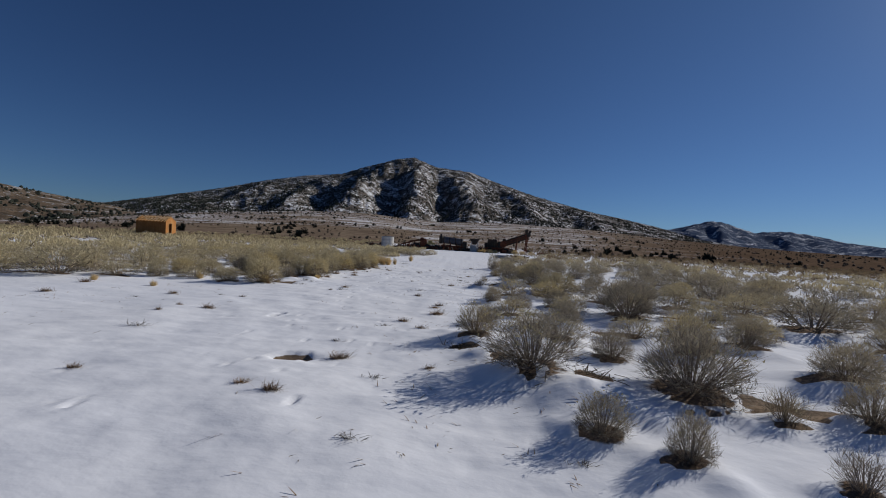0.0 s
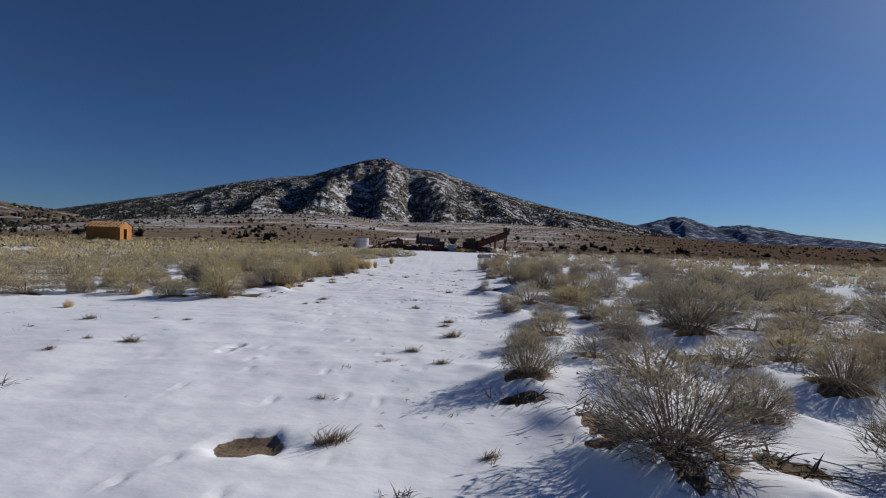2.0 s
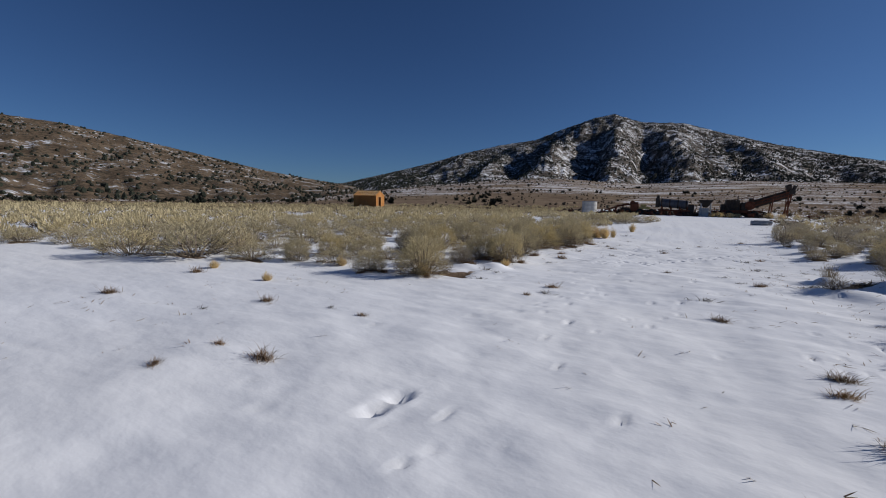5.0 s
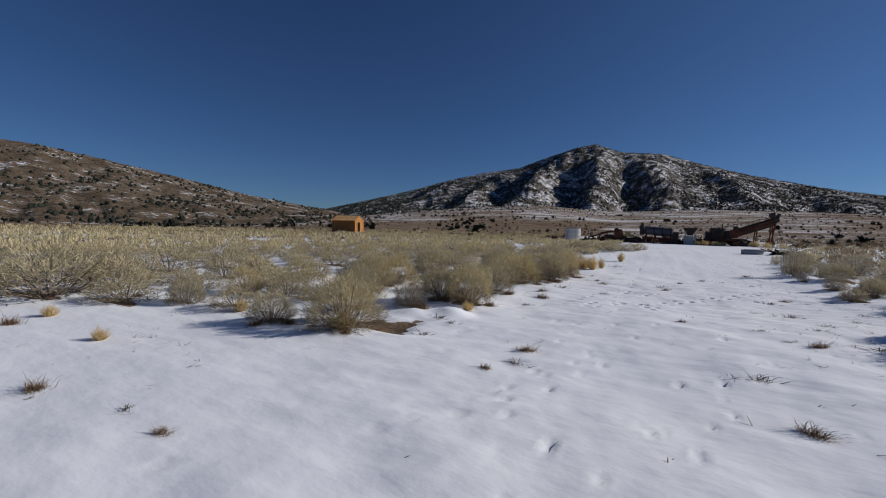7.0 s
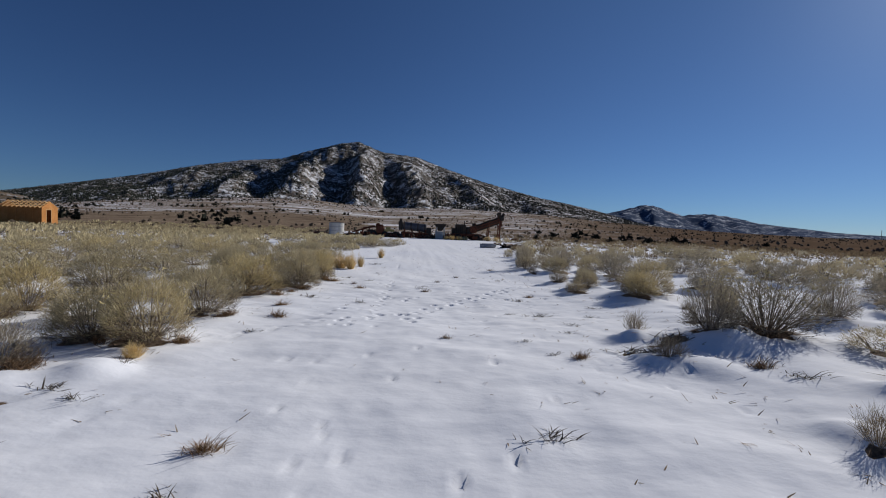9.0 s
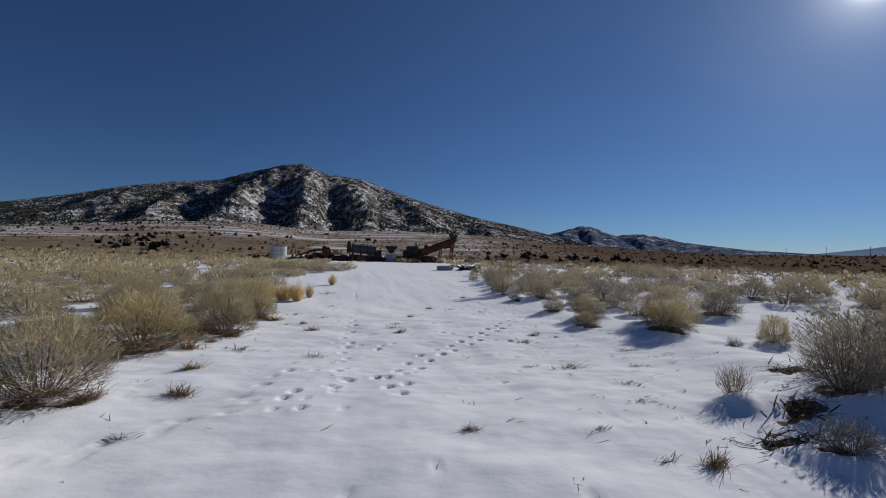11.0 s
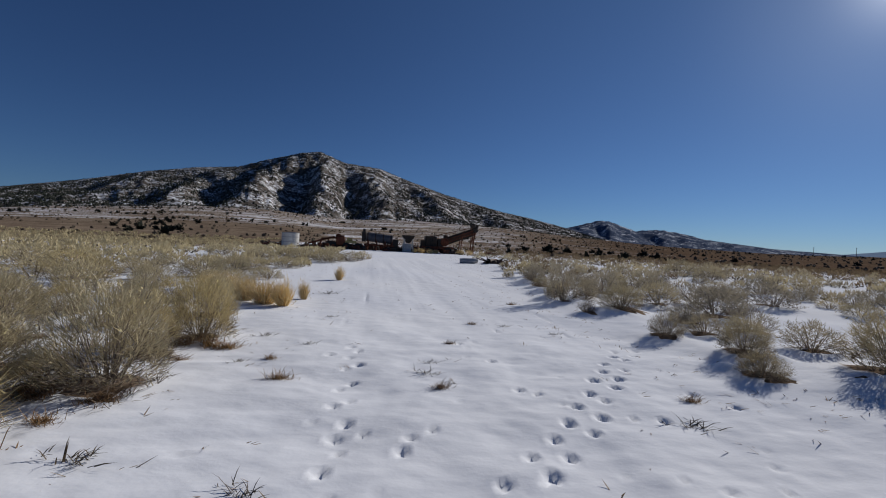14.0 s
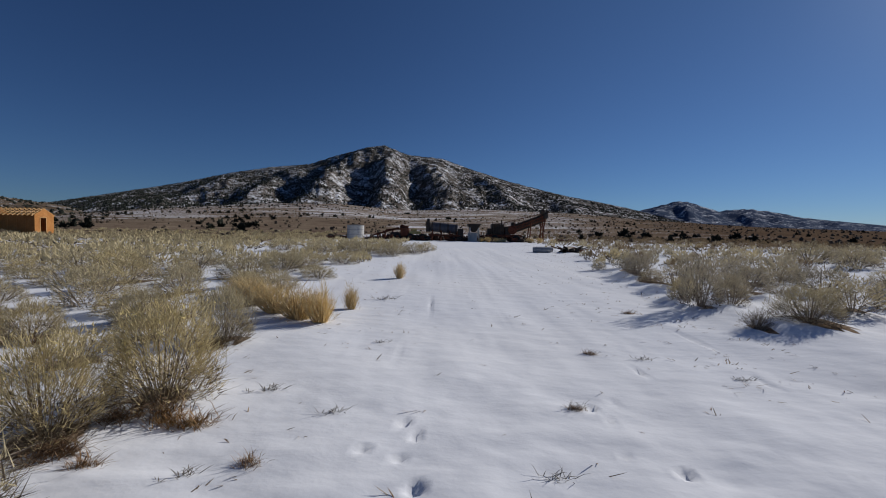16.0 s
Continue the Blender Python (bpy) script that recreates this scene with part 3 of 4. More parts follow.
# ---- mountains ----
def slope_point(az, s, near_r, far_r, foot, ridge, gully, seed, spurs=()):
    """A place on a mountainside: s runs from the foot (0) to the crest (1) and on down the back."""
    r = near_r + (far_r - near_r) * s
    up = min(s, 1.0)
    low, high = 1.4 + near_r * math.tan(radians(foot)) - 6, 1.4 + far_r * math.tan(radians(ridge))
    z = low + (high - low) * (0.35 * up + 0.65 * up ** 1.6)
    if s > 1:
        z = high - (high - low) * (s - 1) * 1.6
    x, y = r * math.sin(radians(az)), r * math.cos(radians(az))
    p = Vector((az * 0.14, s * 1.3, seed))
    rib = 0.9 * noise.noise(p * 1.7) - 0.8 * abs(noise.noise(p * 3.6)) - 0.35 * abs(noise.noise(p * 9))
    for top, foot_az, lee, sunny, lift in spurs:
        off = az + 1.1 * noise.noise(Vector((s * 4, top, 3))) - (foot_az + (top - foot_az) * s)
        rib += lift * math.exp(-(off / (lee if off < 0 else sunny)) ** 2)
    z += gully * rib * 4 * up * max(0.0, 1 - up) * (high - low) if s < 1 else 0
    z += (0.012 if far_r < 2000 else 0.05) * (high - low) * noise.noise(Vector((az * 1.7, s * 9, seed))) + 0.006 * (high - low) * noise.noise(Vector((az * 6, s * 22, seed)))
    return x, y, z


def mountain(name, az0, az1, ridge_az, ridge_el, near_r, far_r, gully, seed, mat, label, steps=220, ups=54, spurs=()):
    args = lambda az: (near_r, far_r, float(np.interp(az, FOOT_AZ, FOOT_EL)), float(np.interp(az, ridge_az, ridge_el)), gully, seed, spurs)
    verts, faces = [], []
    for i in range(steps + 1):
        az = az0 + (az1 - az0) * i / steps
        for j in range(ups + 7):
            verts.append(slope_point(az, j / ups if j <= ups else 1 + (j - ups) * 0.12, *args(az)))
    k = ups + 7
    for i in range(steps):
        for j in range(k - 1):
            a = i * k + j
            faces.append((a, a + k, a + k + 1, a + 1))
    ob = mesh_object(name, verts, faces, [mat], smooth=True)
    tagged(ob, label, "mountain", kind="structure")
    return args


MAIN_AZ = (-48, -40, -36, -30, -24.5, -20, -15.7, -12.8, -8.7, -6.5, -3.3, 1, 5, 9.8, 13.3, 17, 20, 24, 29, 36)
MAIN_EL = (1.2, 2.1, 3.1, 4.6, 6.2, 7.2, 7.8, 8.9, 10.2, 10.6, 9.5, 9.15, 7.8, 6.3, 5.4, 4.45, 3.9, 3.0, 1.6, 0.6)
# Spurs that run down from the crest: bearing at the top and the foot, width of the lee and the sunny side, size.
SPURS = [(-9, -17, 1.5, 3.2, 1.5), (-5.2, -7, 1.2, 2.6, 1.5), (-2.2, 2, 1.4, 3.0, 1.0), (6, 12, 1.5, 3.4, 1.1), (-16, -24, 1.6, 3.4, 1.0), (14, 20, 1.4, 3.0, 0.9), (-24, -33, 1.8, 4.0, 0.9), (-33, -40, 1.8, 4.0, 0.8)]
FAR_SPURS = [(25 + 2.6 * n + 0.9 * math.sin(n * 5.1), 26 + 2.6 * n, 0.45, 1.1, 0.9 + 0.3 * math.sin(n * 3.7)) for n in range(12)]
main_args = mountain("backdrop_mountain", -48, 36, MAIN_AZ, MAIN_EL, 480, 1150, 0.10, 2.0, MOUNTAIN, "snow-dusted desert mountain with dark juniper scrub", 380, 80, SPURS)
LEFT_AZ = (-125, -100, -85, -73, -68, -63, -56, -49, -43, -39, -34)
LEFT_EL = (3.0, 5.5, 7.2, 7.25, 6.95, 6.15, 4.8, 3.25, 2.3, 1.7, 0.8)
left_args = mountain("backdrop_hill", -125, -34, LEFT_AZ, LEFT_EL, 260, 760, 0.06, 7.0, HILLSIDE, "brown desert hill with thin patches of snow", 240, 50)
FAR_AZ = (12, 18, 23, 25.5, 27.5, 29.3, 30.6, 32.4, 33.6, 36, 38.5, 41, 47, 54, 62)
FAR_EL = (1.5, 2.2, 2.75, 2.7, 3.2, 3.75, 3.75, 3.05, 2.6, 2.85, 2.5, 1.85, 1.1, 0.7, 0.5)
mountain("backdrop_range", 12, 62, FAR_AZ, FAR_EL, 2300, 3400, 0.2, 11.0, HAZE_TINTED_RANGE, "distant mountain range coloured in haze blue with a little snow", 260, 44, FAR_SPURS)
PALE_AZ = (52, 56, 60, 64, 68, 74, 82, 95)
PALE_EL = (0.7, 1.3, 1.95, 2.2, 2.2, 2.1, 1.6, 0.8)
mountain("backdrop_ridge", 52, 95, PALE_AZ, PALE_EL, 3500, 4200, 0.05, 15.0, HAZE_TINTED_RIDGE, "far mountain ridge on the horizon coloured in pale haze blue", 90, 20)

CLUMP = [(0, 0, 1.0), (0.5, 0.1, 0.62), (0.1, 0.52, 0.55), (-0.48, 0.12, 0.66), (-0.05, -0.5, 0.58), (0.36, -0.34, 0.05), (0.3, 0.4, 0.0), (-0.42, 0.3, 0.02), (-0.34, -0.4, 0.0)]
CLUMP_FACES = [(0, 1, 2), (0, 2, 3), (0, 3, 4), (0, 4, 1), (1, 5, 6), (1, 6, 2), (2, 6, 7), (2, 7, 3), (3, 7, 8), (3, 8, 4), (4, 8, 5), (4, 5, 1)]


CONE = [(0, 0, 1.0), (0.5, 0.1, 0.1), (0.12, 0.5, 0.0), (-0.45, 0.25, 0.1), (-0.3, -0.42, 0.0), (0.25, -0.45, 0.1)]
CONE_FACES = [(0, 1, 2), (0, 2, 3), (0, 3, 4), (0, 4, 5), (0, 5, 1)]


def scrub_wood(name, places, mat, label, points=CLUMP, sides=CLUMP_FACES):
    """Many small evergreen bushes in one object."""
    verts, faces = [], []
    for x, y, z, size in places:
        k, turn = len(verts), rng.uniform(0, 6.28)
        c, s = math.cos(turn), math.sin(turn)
        tall = rng.uniform(0.7, 1.1)
        for a, b, h in points:
            j = rng.uniform(0.75, 1.25)
            verts.append((x + size * j * (c * a - s * b), y + size * j * (s * a + c * b), z + size * tall * h * j - 0.1 * size))
        faces += [tuple(k + q for q in f) for f in sides]
    tagged(mesh_object(name, verts, faces, [mat]), label, "juniper scrub", kind="stuff")


wood = []
while len(wood) < 26000:
    az, s = rng.uniform(-46, 30), rng.random() ** 0.85 * 1.02
    lee = sum(math.exp(-((az - (b + (a - b) * s) + 1.5 * l) / (1.3 * l)) ** 2) for a, b, l, w, k in SPURS)
    cover = noise.noise(Vector((az * 0.3, s * 6, 1))) + 0.7 * noise.noise(Vector((az * 1.1, s * 15, 4))) + 0.05 + 0.9 * lee * min(1, s * 4) + (0.8 if s > 0.88 else 0)
    if s < 0.07 and rng.random() > (0.5 if az < -8 else 0.2) or cover < rng.uniform(-0.5, 0.75):
        continue
    wood.append((*slope_point(az, s, *main_args(az)), rng.uniform(1.2, 3.1) * (0.7 if s > 0.93 else 1)))
scrub_wood("juniper_wood", wood, JUNIPER, "dark green junipers scattered over the snowy mountain", CONE, CONE_FACES)
wood = []
while len(wood) < 2200:
    az, s = rng.uniform(-100, -36), rng.random()
    if noise.noise(Vector((az * 0.35, s * 5, 8))) + 0.25 < rng.uniform(-0.1, 0.7):
        continue
    wood.append((*slope_point(az, s, *left_args(az)), rng.uniform(1.3, 3.6)))
scrub_wood("juniper_scrub", wood, JUNIPER, "dark junipers scattered over the brown hill")
wood = []
while len(wood) < 420:
    az, r = rng.uniform(-75, 62 if rng.random() < 0.3 else 12), rng.uniform(100, 470)
    if noise.noise(Vector((az * 0.12, r * 0.012, 6))) < 0.05 + (0.25 if -10 < az < 17 else 0):
        continue
    x, y = r * math.sin(radians(az)), r * math.cos(radians(az))
    wood.append((x, y, height(x, y), rng.uniform(1.0, 2.6)))
for n in range(160):
    az, r = (rng.uniform(15, 33), rng.uniform(88, 130)) if n < 34 else (rng.gauss(-18, 8), rng.uniform(370, 475))
    x, y = r * math.sin(radians(az)), r * math.cos(radians(az))
    wood.append((x, y, height(x, y), rng.uniform(0.9, 2.3)))
verts, faces = [], []
for x, y, z, size in wood:
    lump = rng.uniform(0, 50)
    for n in range(48):
        way = Vector((rng.gauss(0, 1), rng.gauss(0, 1), abs(rng.gauss(0, 1)))).normalized()
        reach = size * (0.5 + 0.3 * noise.noise(way * 1.6 + Vector((lump, 0, 0)))) * rng.uniform(0.75, 1.05)
        tip = Vector((x, y, z - 0.05)) + Vector((way.x, way.y, way.z * 1.35)) * reach
        side = Vector((rng.gauss(0, 1), rng.gauss(0, 1), rng.gauss(0, 1))).normalized() * 0.17 * size
        base = tip - way * 0.4 * size - side * 0.2
        k = len(verts)
        verts += [tuple(base - side), tuple(base + side), tuple(tip)]
        faces.append((k, k + 1, k + 2))
tagged(mesh_object("juniper_clumps", verts, faces, [JUNIPER]), "low dark junipers dotted over the dry plain", "juniper scrub", kind="stuff")


wood = []
while len(wood) < 3600:
    az, r = rng.uniform(-78, 84), 85 + 420 * rng.random() ** 1.3
    if noise.noise(Vector((az * 0.2, r * 0.02, 9))) < rng.uniform(-0.5, 0.25) - (0.2 if az > 12 else 0):
        continue
    x, y = r * math.sin(radians(az)), r * math.cos(radians(az))
    wood.append((x, y, height(x, y), rng.uniform(0.25, 0.6) * (1 + r / 500)))
scrub_wood("plain_scrub", wood, DRY_SCRUB, "low brown desert scrub covering the far plain")


# ---- shrubs ----
def strip(verts, faces, mats, points, width, mat, side):
    """A thin tapering stem through the points."""
    k = len(verts)
    for n, p in enumerate(points[:-1]):
        w = side * width * (1 - 0.6 * n / len(points))
        verts.append(tuple(p - w)), verts.append(tuple(p + w))
    verts.append(tuple(points[-1]))
    for n in range(len(points) - 2):
        a = k + 2 * n
        faces.append((a, a + 1, a + 3, a + 2)), mats.append(mat)
    a = k + 2 * (len(points) - 2)
    faces.append((a, a + 1, a + 2)), mats.append(mat)


def dome(r, seed, theta, phi):
    """A place on the uneven rounded outline of a shrub one metre wide and high."""
    way = Vector((math.sin(theta) * math.cos(phi), math.sin(theta) * math.sin(phi), math.cos(theta)))
    size = 0.86 + 0.34 * noise.noise(way * 1.7 + Vector((seed, 0, 0))) + 0.14 * noise.noise(way * 4.5 + Vector((0, seed, 0)))
    return Vector((0.5 * way.x * size, 0.5 * way.y * size, max(0.03, 0.30 + 0.68 * way.z * size))), way


def shrub_mesh(name, seed, mains, twigs, width, mats, leafiness, head=0.0, spread=1.95, twig_len=(0.07, 0.17), inner=0.5):
    """A rounded desert shrub: stems fan out from the root and end in a cloud of fine shoots."""
    r = random.Random(seed)
    verts, faces, idx = [], [], []
    pick = lambda: (math.acos(1 - (1 - math.cos(spread)) * r.random()), r.uniform(0, 6.283))
    for n in range(mains):
        end, way = dome(r, seed, *pick())
        end *= r.uniform(0.75, 1.02)
        root = Vector((end.x * 0.18, end.y * 0.18, -0.06))
        bend = Vector((end.x * r.uniform(0.4, 0.8), end.y * r.uniform(0.4, 0.8), end.z * r.uniform(0.3, 0.6)))
        at = lambda t: root * (1 - t) ** 2 + bend * 2 * t * (1 - t) + end * t * t
        side = Vector((r.uniform(-1, 1), r.uniform(-1, 1), 0.2)).normalized()
        strip(verts, faces, idx, [at(0), at(0.4), at(0.75), at(1)], width * 1.3, 0, side)
    for n in range(twigs):
        out, way = dome(r, seed, *pick())
        deep = r.uniform(inner, 1.0) ** 0.7
        p = Vector((out.x * deep, out.y * deep, out.z * (0.25 + 0.75 * deep)))
        way = (way * r.uniform(0.3, 0.9) + Vector((r.gauss(0, 0.42), r.gauss(0, 0.42), r.uniform(0.25, 0.95)))).normalized()
        far = r.uniform(*twig_len)
        side = Vector((r.uniform(-1, 1), r.uniform(-1, 1), r.uniform(-0.5, 0.5))).normalized()
        tip = p + way * far
        low = way.z < 0.25 or out.z < 0.2
        strip(verts, faces, idx, [p - way * far * 0.3, tip], width * r.uniform(0.6, 1.1), 1 if r.random() < leafiness * (0.5 if low else 1) else 0, side)
        if deep > 0.85 and out.z > 0.5 and r.random() < head:
            for e in range(2):
                d = Vector((r.gauss(0, 0.016), r.gauss(0, 0.016), r.uniform(0.008, 0.03)))
                strip(verts, faces, idx, [tip - d, tip + d], 0.011, 2, side)
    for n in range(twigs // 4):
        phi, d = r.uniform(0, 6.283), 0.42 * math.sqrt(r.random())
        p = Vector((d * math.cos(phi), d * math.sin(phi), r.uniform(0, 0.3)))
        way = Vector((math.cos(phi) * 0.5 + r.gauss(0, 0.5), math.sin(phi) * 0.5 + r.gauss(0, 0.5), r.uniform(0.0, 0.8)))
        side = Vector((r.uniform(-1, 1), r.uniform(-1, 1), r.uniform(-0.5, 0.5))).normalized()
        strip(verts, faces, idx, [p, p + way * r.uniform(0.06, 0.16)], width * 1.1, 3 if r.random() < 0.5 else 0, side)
    me = bpy.data.meshes.new(name)
    me.from_pydata(verts, [], faces)
    for m in mats:
        me.materials.append(m)
    me.polygons.foreach_set("material_index", idx)
    me.update()
    return me


GREEN_NEAR = [shrub_mesh("green_shrub", 10 + n, 80, 4200, 0.0044, (STEM, SAGE, SEED_HEAD, OLD_WOOD_AND_SHADE), 0.95, 0.04, twig_len=(0.05, 0.13), inner=0.58) for n in range(4)]
GREY_NEAR = [shrub_mesh("grey_shrub", 20 + n, 110, 3400, 0.0044, (STEM, GREY_SAGE, SEED_HEAD, OLD_WOOD_AND_SHADE), 0.72, 0.03, twig_len=(0.05, 0.14), inner=0.45) for n in range(4)]
HEADED = [shrub_mesh("seeded_shrub", 30 + n, 120, 3000, 0.0044, (STEM, GREY_SAGE, SEED_HEAD, OLD_WOOD_AND_SHADE), 0.72, 0.2, twig_len=(0.05, 0.14), inner=0.45) for n in range(2)]
TWIGGY = [shrub_mesh("bare_shrub", 40 + n, 70, 700, 0.0055, (STEM, GREY_SAGE, SEED_HEAD, OLD_WOOD_AND_SHADE), 0.3, 0.0, 1.6, (0.1, 0.26), 0.25) for n in range(3)]
GREEN_MID = [shrub_mesh("green_shrub", 50 + n, 22, 1300, 0.0088, (STEM, SAGE, SEED_HEAD, OLD_WOOD_AND_SHADE), 0.95, twig_len=(0.05, 0.13), inner=0.55) for n in range(5)]
GREY_MID = [shrub_mesh("grey_shrub", 60 + n, 22, 1300, 0.0084, (STEM, GREY_SAGE, SEED_HEAD, OLD_WOOD_AND_SHADE), 0.85, twig_len=(0.05, 0.13), inner=0.55) for n in range(5)]
BLOND = [shrub_mesh("straw_clump", 70 + n, 260, 500, 0.0065, (STRAW, STRAW, STRAW, STRAW), 1.0, 0.0, 1.45, (0.1, 0.3), 0.2) for n in range(2)]

LABELS = {
    "green_shrub": ("sagebrush", "pale olive-green sagebrush with fine upright shoots in snow", "shrub"),
    "grey_shrub": ("sagebrush", "grey-brown dormant sagebrush with woody stems in snow", "shrub"),
    "seeded_shrub": ("rabbitbrush", "grey rabbitbrush with pale yellow seed heads in snow", "shrub"),
    "bare_shrub": ("bare_shrub", "small leafless grey shrub poking through the snow", "shrub"),
    "straw_clump": ("grass_clump", "tall blond dry bunchgrass clump beside snowy track", "grass"),
}


def plant(me, x, y, w, h, group=""):
    name, label, category = LABELS[me.name.split(".")[0]]
    ob = new(name, me)
    ob.matrix_basis = pose(x, y, height(x, y) - 0.02, rng.uniform(-4, 4), rng.uniform(-4, 4), rng.uniform(0, 360)) @ Matrix.Diagonal((w, w, h, 1))
    return tagged(ob, label, category, group)


for x, y, w, h in SHRUBS:
    if min(w, h) < 0.4 and x > 0 and w < 0.6:
        pool = TWIGGY
    elif y > 25 or abs(x) > 8:
        pool = GREEN_MID if x < 0 or rng.random() < 0.4 else GREY_MID
    elif x < 0:
        pool = GREEN_NEAR if rng.random() < 0.96 else GREY_NEAR
    elif w > 0.8 and 15 < y < 18:
        pool = HEADED
    else:
        pool = GREY_NEAR if rng.random() < 0.6 else HEADED if y < 9 else GREEN_NEAR
    plant(rng.choice(pool), x, y, w * (1.22 if x < 0 else 0.86 if y < 9 else 0.97), h * (1.2 if x < 0 else 1.0), "shrubs along the track")
for x, y, w, h in FIELD:
    pool = GREEN_MID if (x < 0 or rng.random() < 0.35) else GREY_MID
    plant(rng.choice(pool), x, y, w * 1.15, h, "shrubs in the open scrub")
for x, y, w, h in [(-2.35, 25.3, 0.95, 0.6), (-2.85, 25.7, 0.95, 0.6), (-1.95, 25.0, 0.6, 0.62), (-3.4, 26.3, 1.0, 0.58), (-1.75, 26.2, 0.35, 0.5), (-1.3, 30.8, 0.45, 0.55), (-3.9, 26.9, 0.8, 0.5), (-3.75, 12.9, 0.5, 0.3)]:
    plant(rng.choice(BLOND), x, y, w, h, "blond grass clumps")
for x, y, w, h in [(-6.0, 11.2, 0.26, 0.2), (-7.9, 11.5, 0.28, 0.22), (-5.9, 13.1, 0.3, 0.25), (-2.9, 15.2, 0.3, 0.2)]:
    plant(rng.choice(BLOND), x, y, w, h, "blond grass clumps")

verts, faces, idx = [], [], []
for x, y, w, h in FAR_FIELD:
    z, green = height(x, y), 0 if (x < 0 or rng.random() < 0.4) else 1
    d = math.hypot(x, y)
    if x > 0 and rng.random() < (d - 35) / 55:
        green = 3
    many, thick = (125, 0.036) if d < 45 else (44, 0.066)
    lump = rng.uniform(0, 50)
    for n in range(many):
        out, way = dome(rng, lump, math.acos(1 - 1.4 * rng.random()), rng.uniform(0, 6.283))
        tip = Vector((x + 1.15 * w * out.x, y + 1.15 * w * out.y, z + h * out.z))
        way = way * 0.7 + Vector((rng.gauss(0, 0.35), rng.gauss(0, 0.35), 0.6))
        base = tip - way * rng.uniform(0.13, 0.24) * w
        base.z = max(base.z, z - 0.02)
        side = Vector((rng.uniform(-1, 1), rng.uniform(-1, 1), rng.uniform(-0.3, 0.3))) * thick * w
        k = len(verts)
        verts += [tuple(base - side), tuple(base + side), tuple(tip)]
        # Most low blades take the dark colour, which paints shade into the shrub's base.
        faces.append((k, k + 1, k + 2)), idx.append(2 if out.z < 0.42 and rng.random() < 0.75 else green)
tagged(mesh_object("distant_scrub", verts, faces, [SAGE, GREY_SAGE, OLD_WOOD_AND_SHADE, RUSSET], idx), "wide field of pale green and grey sagebrush", "scrub", kind="stuff")


# ---- dead tufts and twigs on the snow ----
def tuft_mesh(name, seed, blades, flat):
    r = random.Random(seed)
    verts, faces, idx = [], [], []
    for n in range(blades):
        phi, up = r.uniform(0, 6.283), r.uniform(0.05, 1.1) if not flat else r.uniform(0.15, 0.7)
        far = r.uniform(0.1, 0.5) * r.uniform(0.5, 1)
        root = Vector((r.gauss(0, 0.14 if not flat else 0.2), r.gauss(0, 0.08), 0))
        way = Vector((math.cos(phi), 0.7 * math.sin(phi), up))
        mid = root + way * far * 0.55
        end = root + Vector((way.x, way.y, up * 0.7)) * far
        side = Vector((-math.sin(phi), math.cos(phi), 0.3))
        strip(verts, faces, idx, [root, mid, end], 0.0055 if not flat else 0.008, 0, side)
    me = bpy.data.meshes.new(name)
    me.from_pydata(verts, [], faces)
    me.materials.append(DRY_TUFT if not flat else OLD_WOOD_AND_SHADE)
    me.update()
    return me


GRASSES = [tuft_mesh("tuft", 80 + n, 330, False) for n in range(4)]
TWIGS = [tuft_mesh("twigs", 90 + n, 44, True) for n in range(3)]
for x, y, w in TUFTS:
    flat = rng.random() < (0.55 if y > 12 else 0.2)
    ob = new("twig_litter" if flat else "grass_tuft", rng.choice(TWIGS if flat else GRASSES))
    w = min(max(w, 0.2) * 1.2, 0.5)
    ob.matrix_basis = pose(x, y, height(x, y) + (0.004 if flat else -0.01), 0, 0, rng.uniform(-40, 40)) @ Matrix.Diagonal((w, w, w * 1.05, 1))
    tagged(ob, "broken grey-brown twigs lying on the snow" if flat else "flattened brown dead grass tuft in snow", "twigs" if flat else "grass", "dead tufts on the snow")


for x, y, w, h in SHRUBS_LEFT_NEAR + SHRUBS_LEFT_FAR:
    if 12 < y < 25 and x > -6:
        for q in range(2):
            a = rng.uniform(-2.0, 0.3)
            px, py, size = x + 0.45 * w * math.cos(a), y + 0.45 * w * math.sin(a), rng.uniform(0.35, 0.6)
            ob = new("grass_tuft", rng.choice(GRASSES))
            ob.matrix_basis = pose(px, py, height(px, py) - 0.01, 0, 0, rng.uniform(0, 360)) @ Matrix.Diagonal((size, size, size * 0.9, 1))
            tagged(ob, "brown dead grass skirt at the foot of sagebrush", "grass", "dead grass under the shrubs")

verts, faces, idx = [], [], []
for n in range(2300):
    y = rng.uniform(2.5, 62)
    right = rng.random() < 0.6
    x = float(np.interp(y, EDGE_Y, EDGE_RIGHT)) - abs(rng.gauss(0, 1.6)) if right else max(-7.0, float(np.interp(y, EDGE_Y, EDGE_LEFT))) + abs(rng.gauss(0, 1.6))
    z, spin = height(x, y), rng.uniform(0, 6.283)
    for q in range(rng.randint(1, 4)):
        spin += rng.gauss(0, 0.5)
        way = Vector((math.cos(spin), math.sin(spin), rng.uniform(0.0, 0.5))) * rng.uniform(0.03, 0.11)
        p = Vector((x + rng.gauss(0, 0.03), y + rng.gauss(0, 0.03), z - 0.004))
        strip(verts, faces, idx, [p, p + way * 0.6, p + way], 0.0042, 0 if rng.random() < 0.6 else 1, Vector((-math.sin(spin), math.cos(spin), 0.2)))
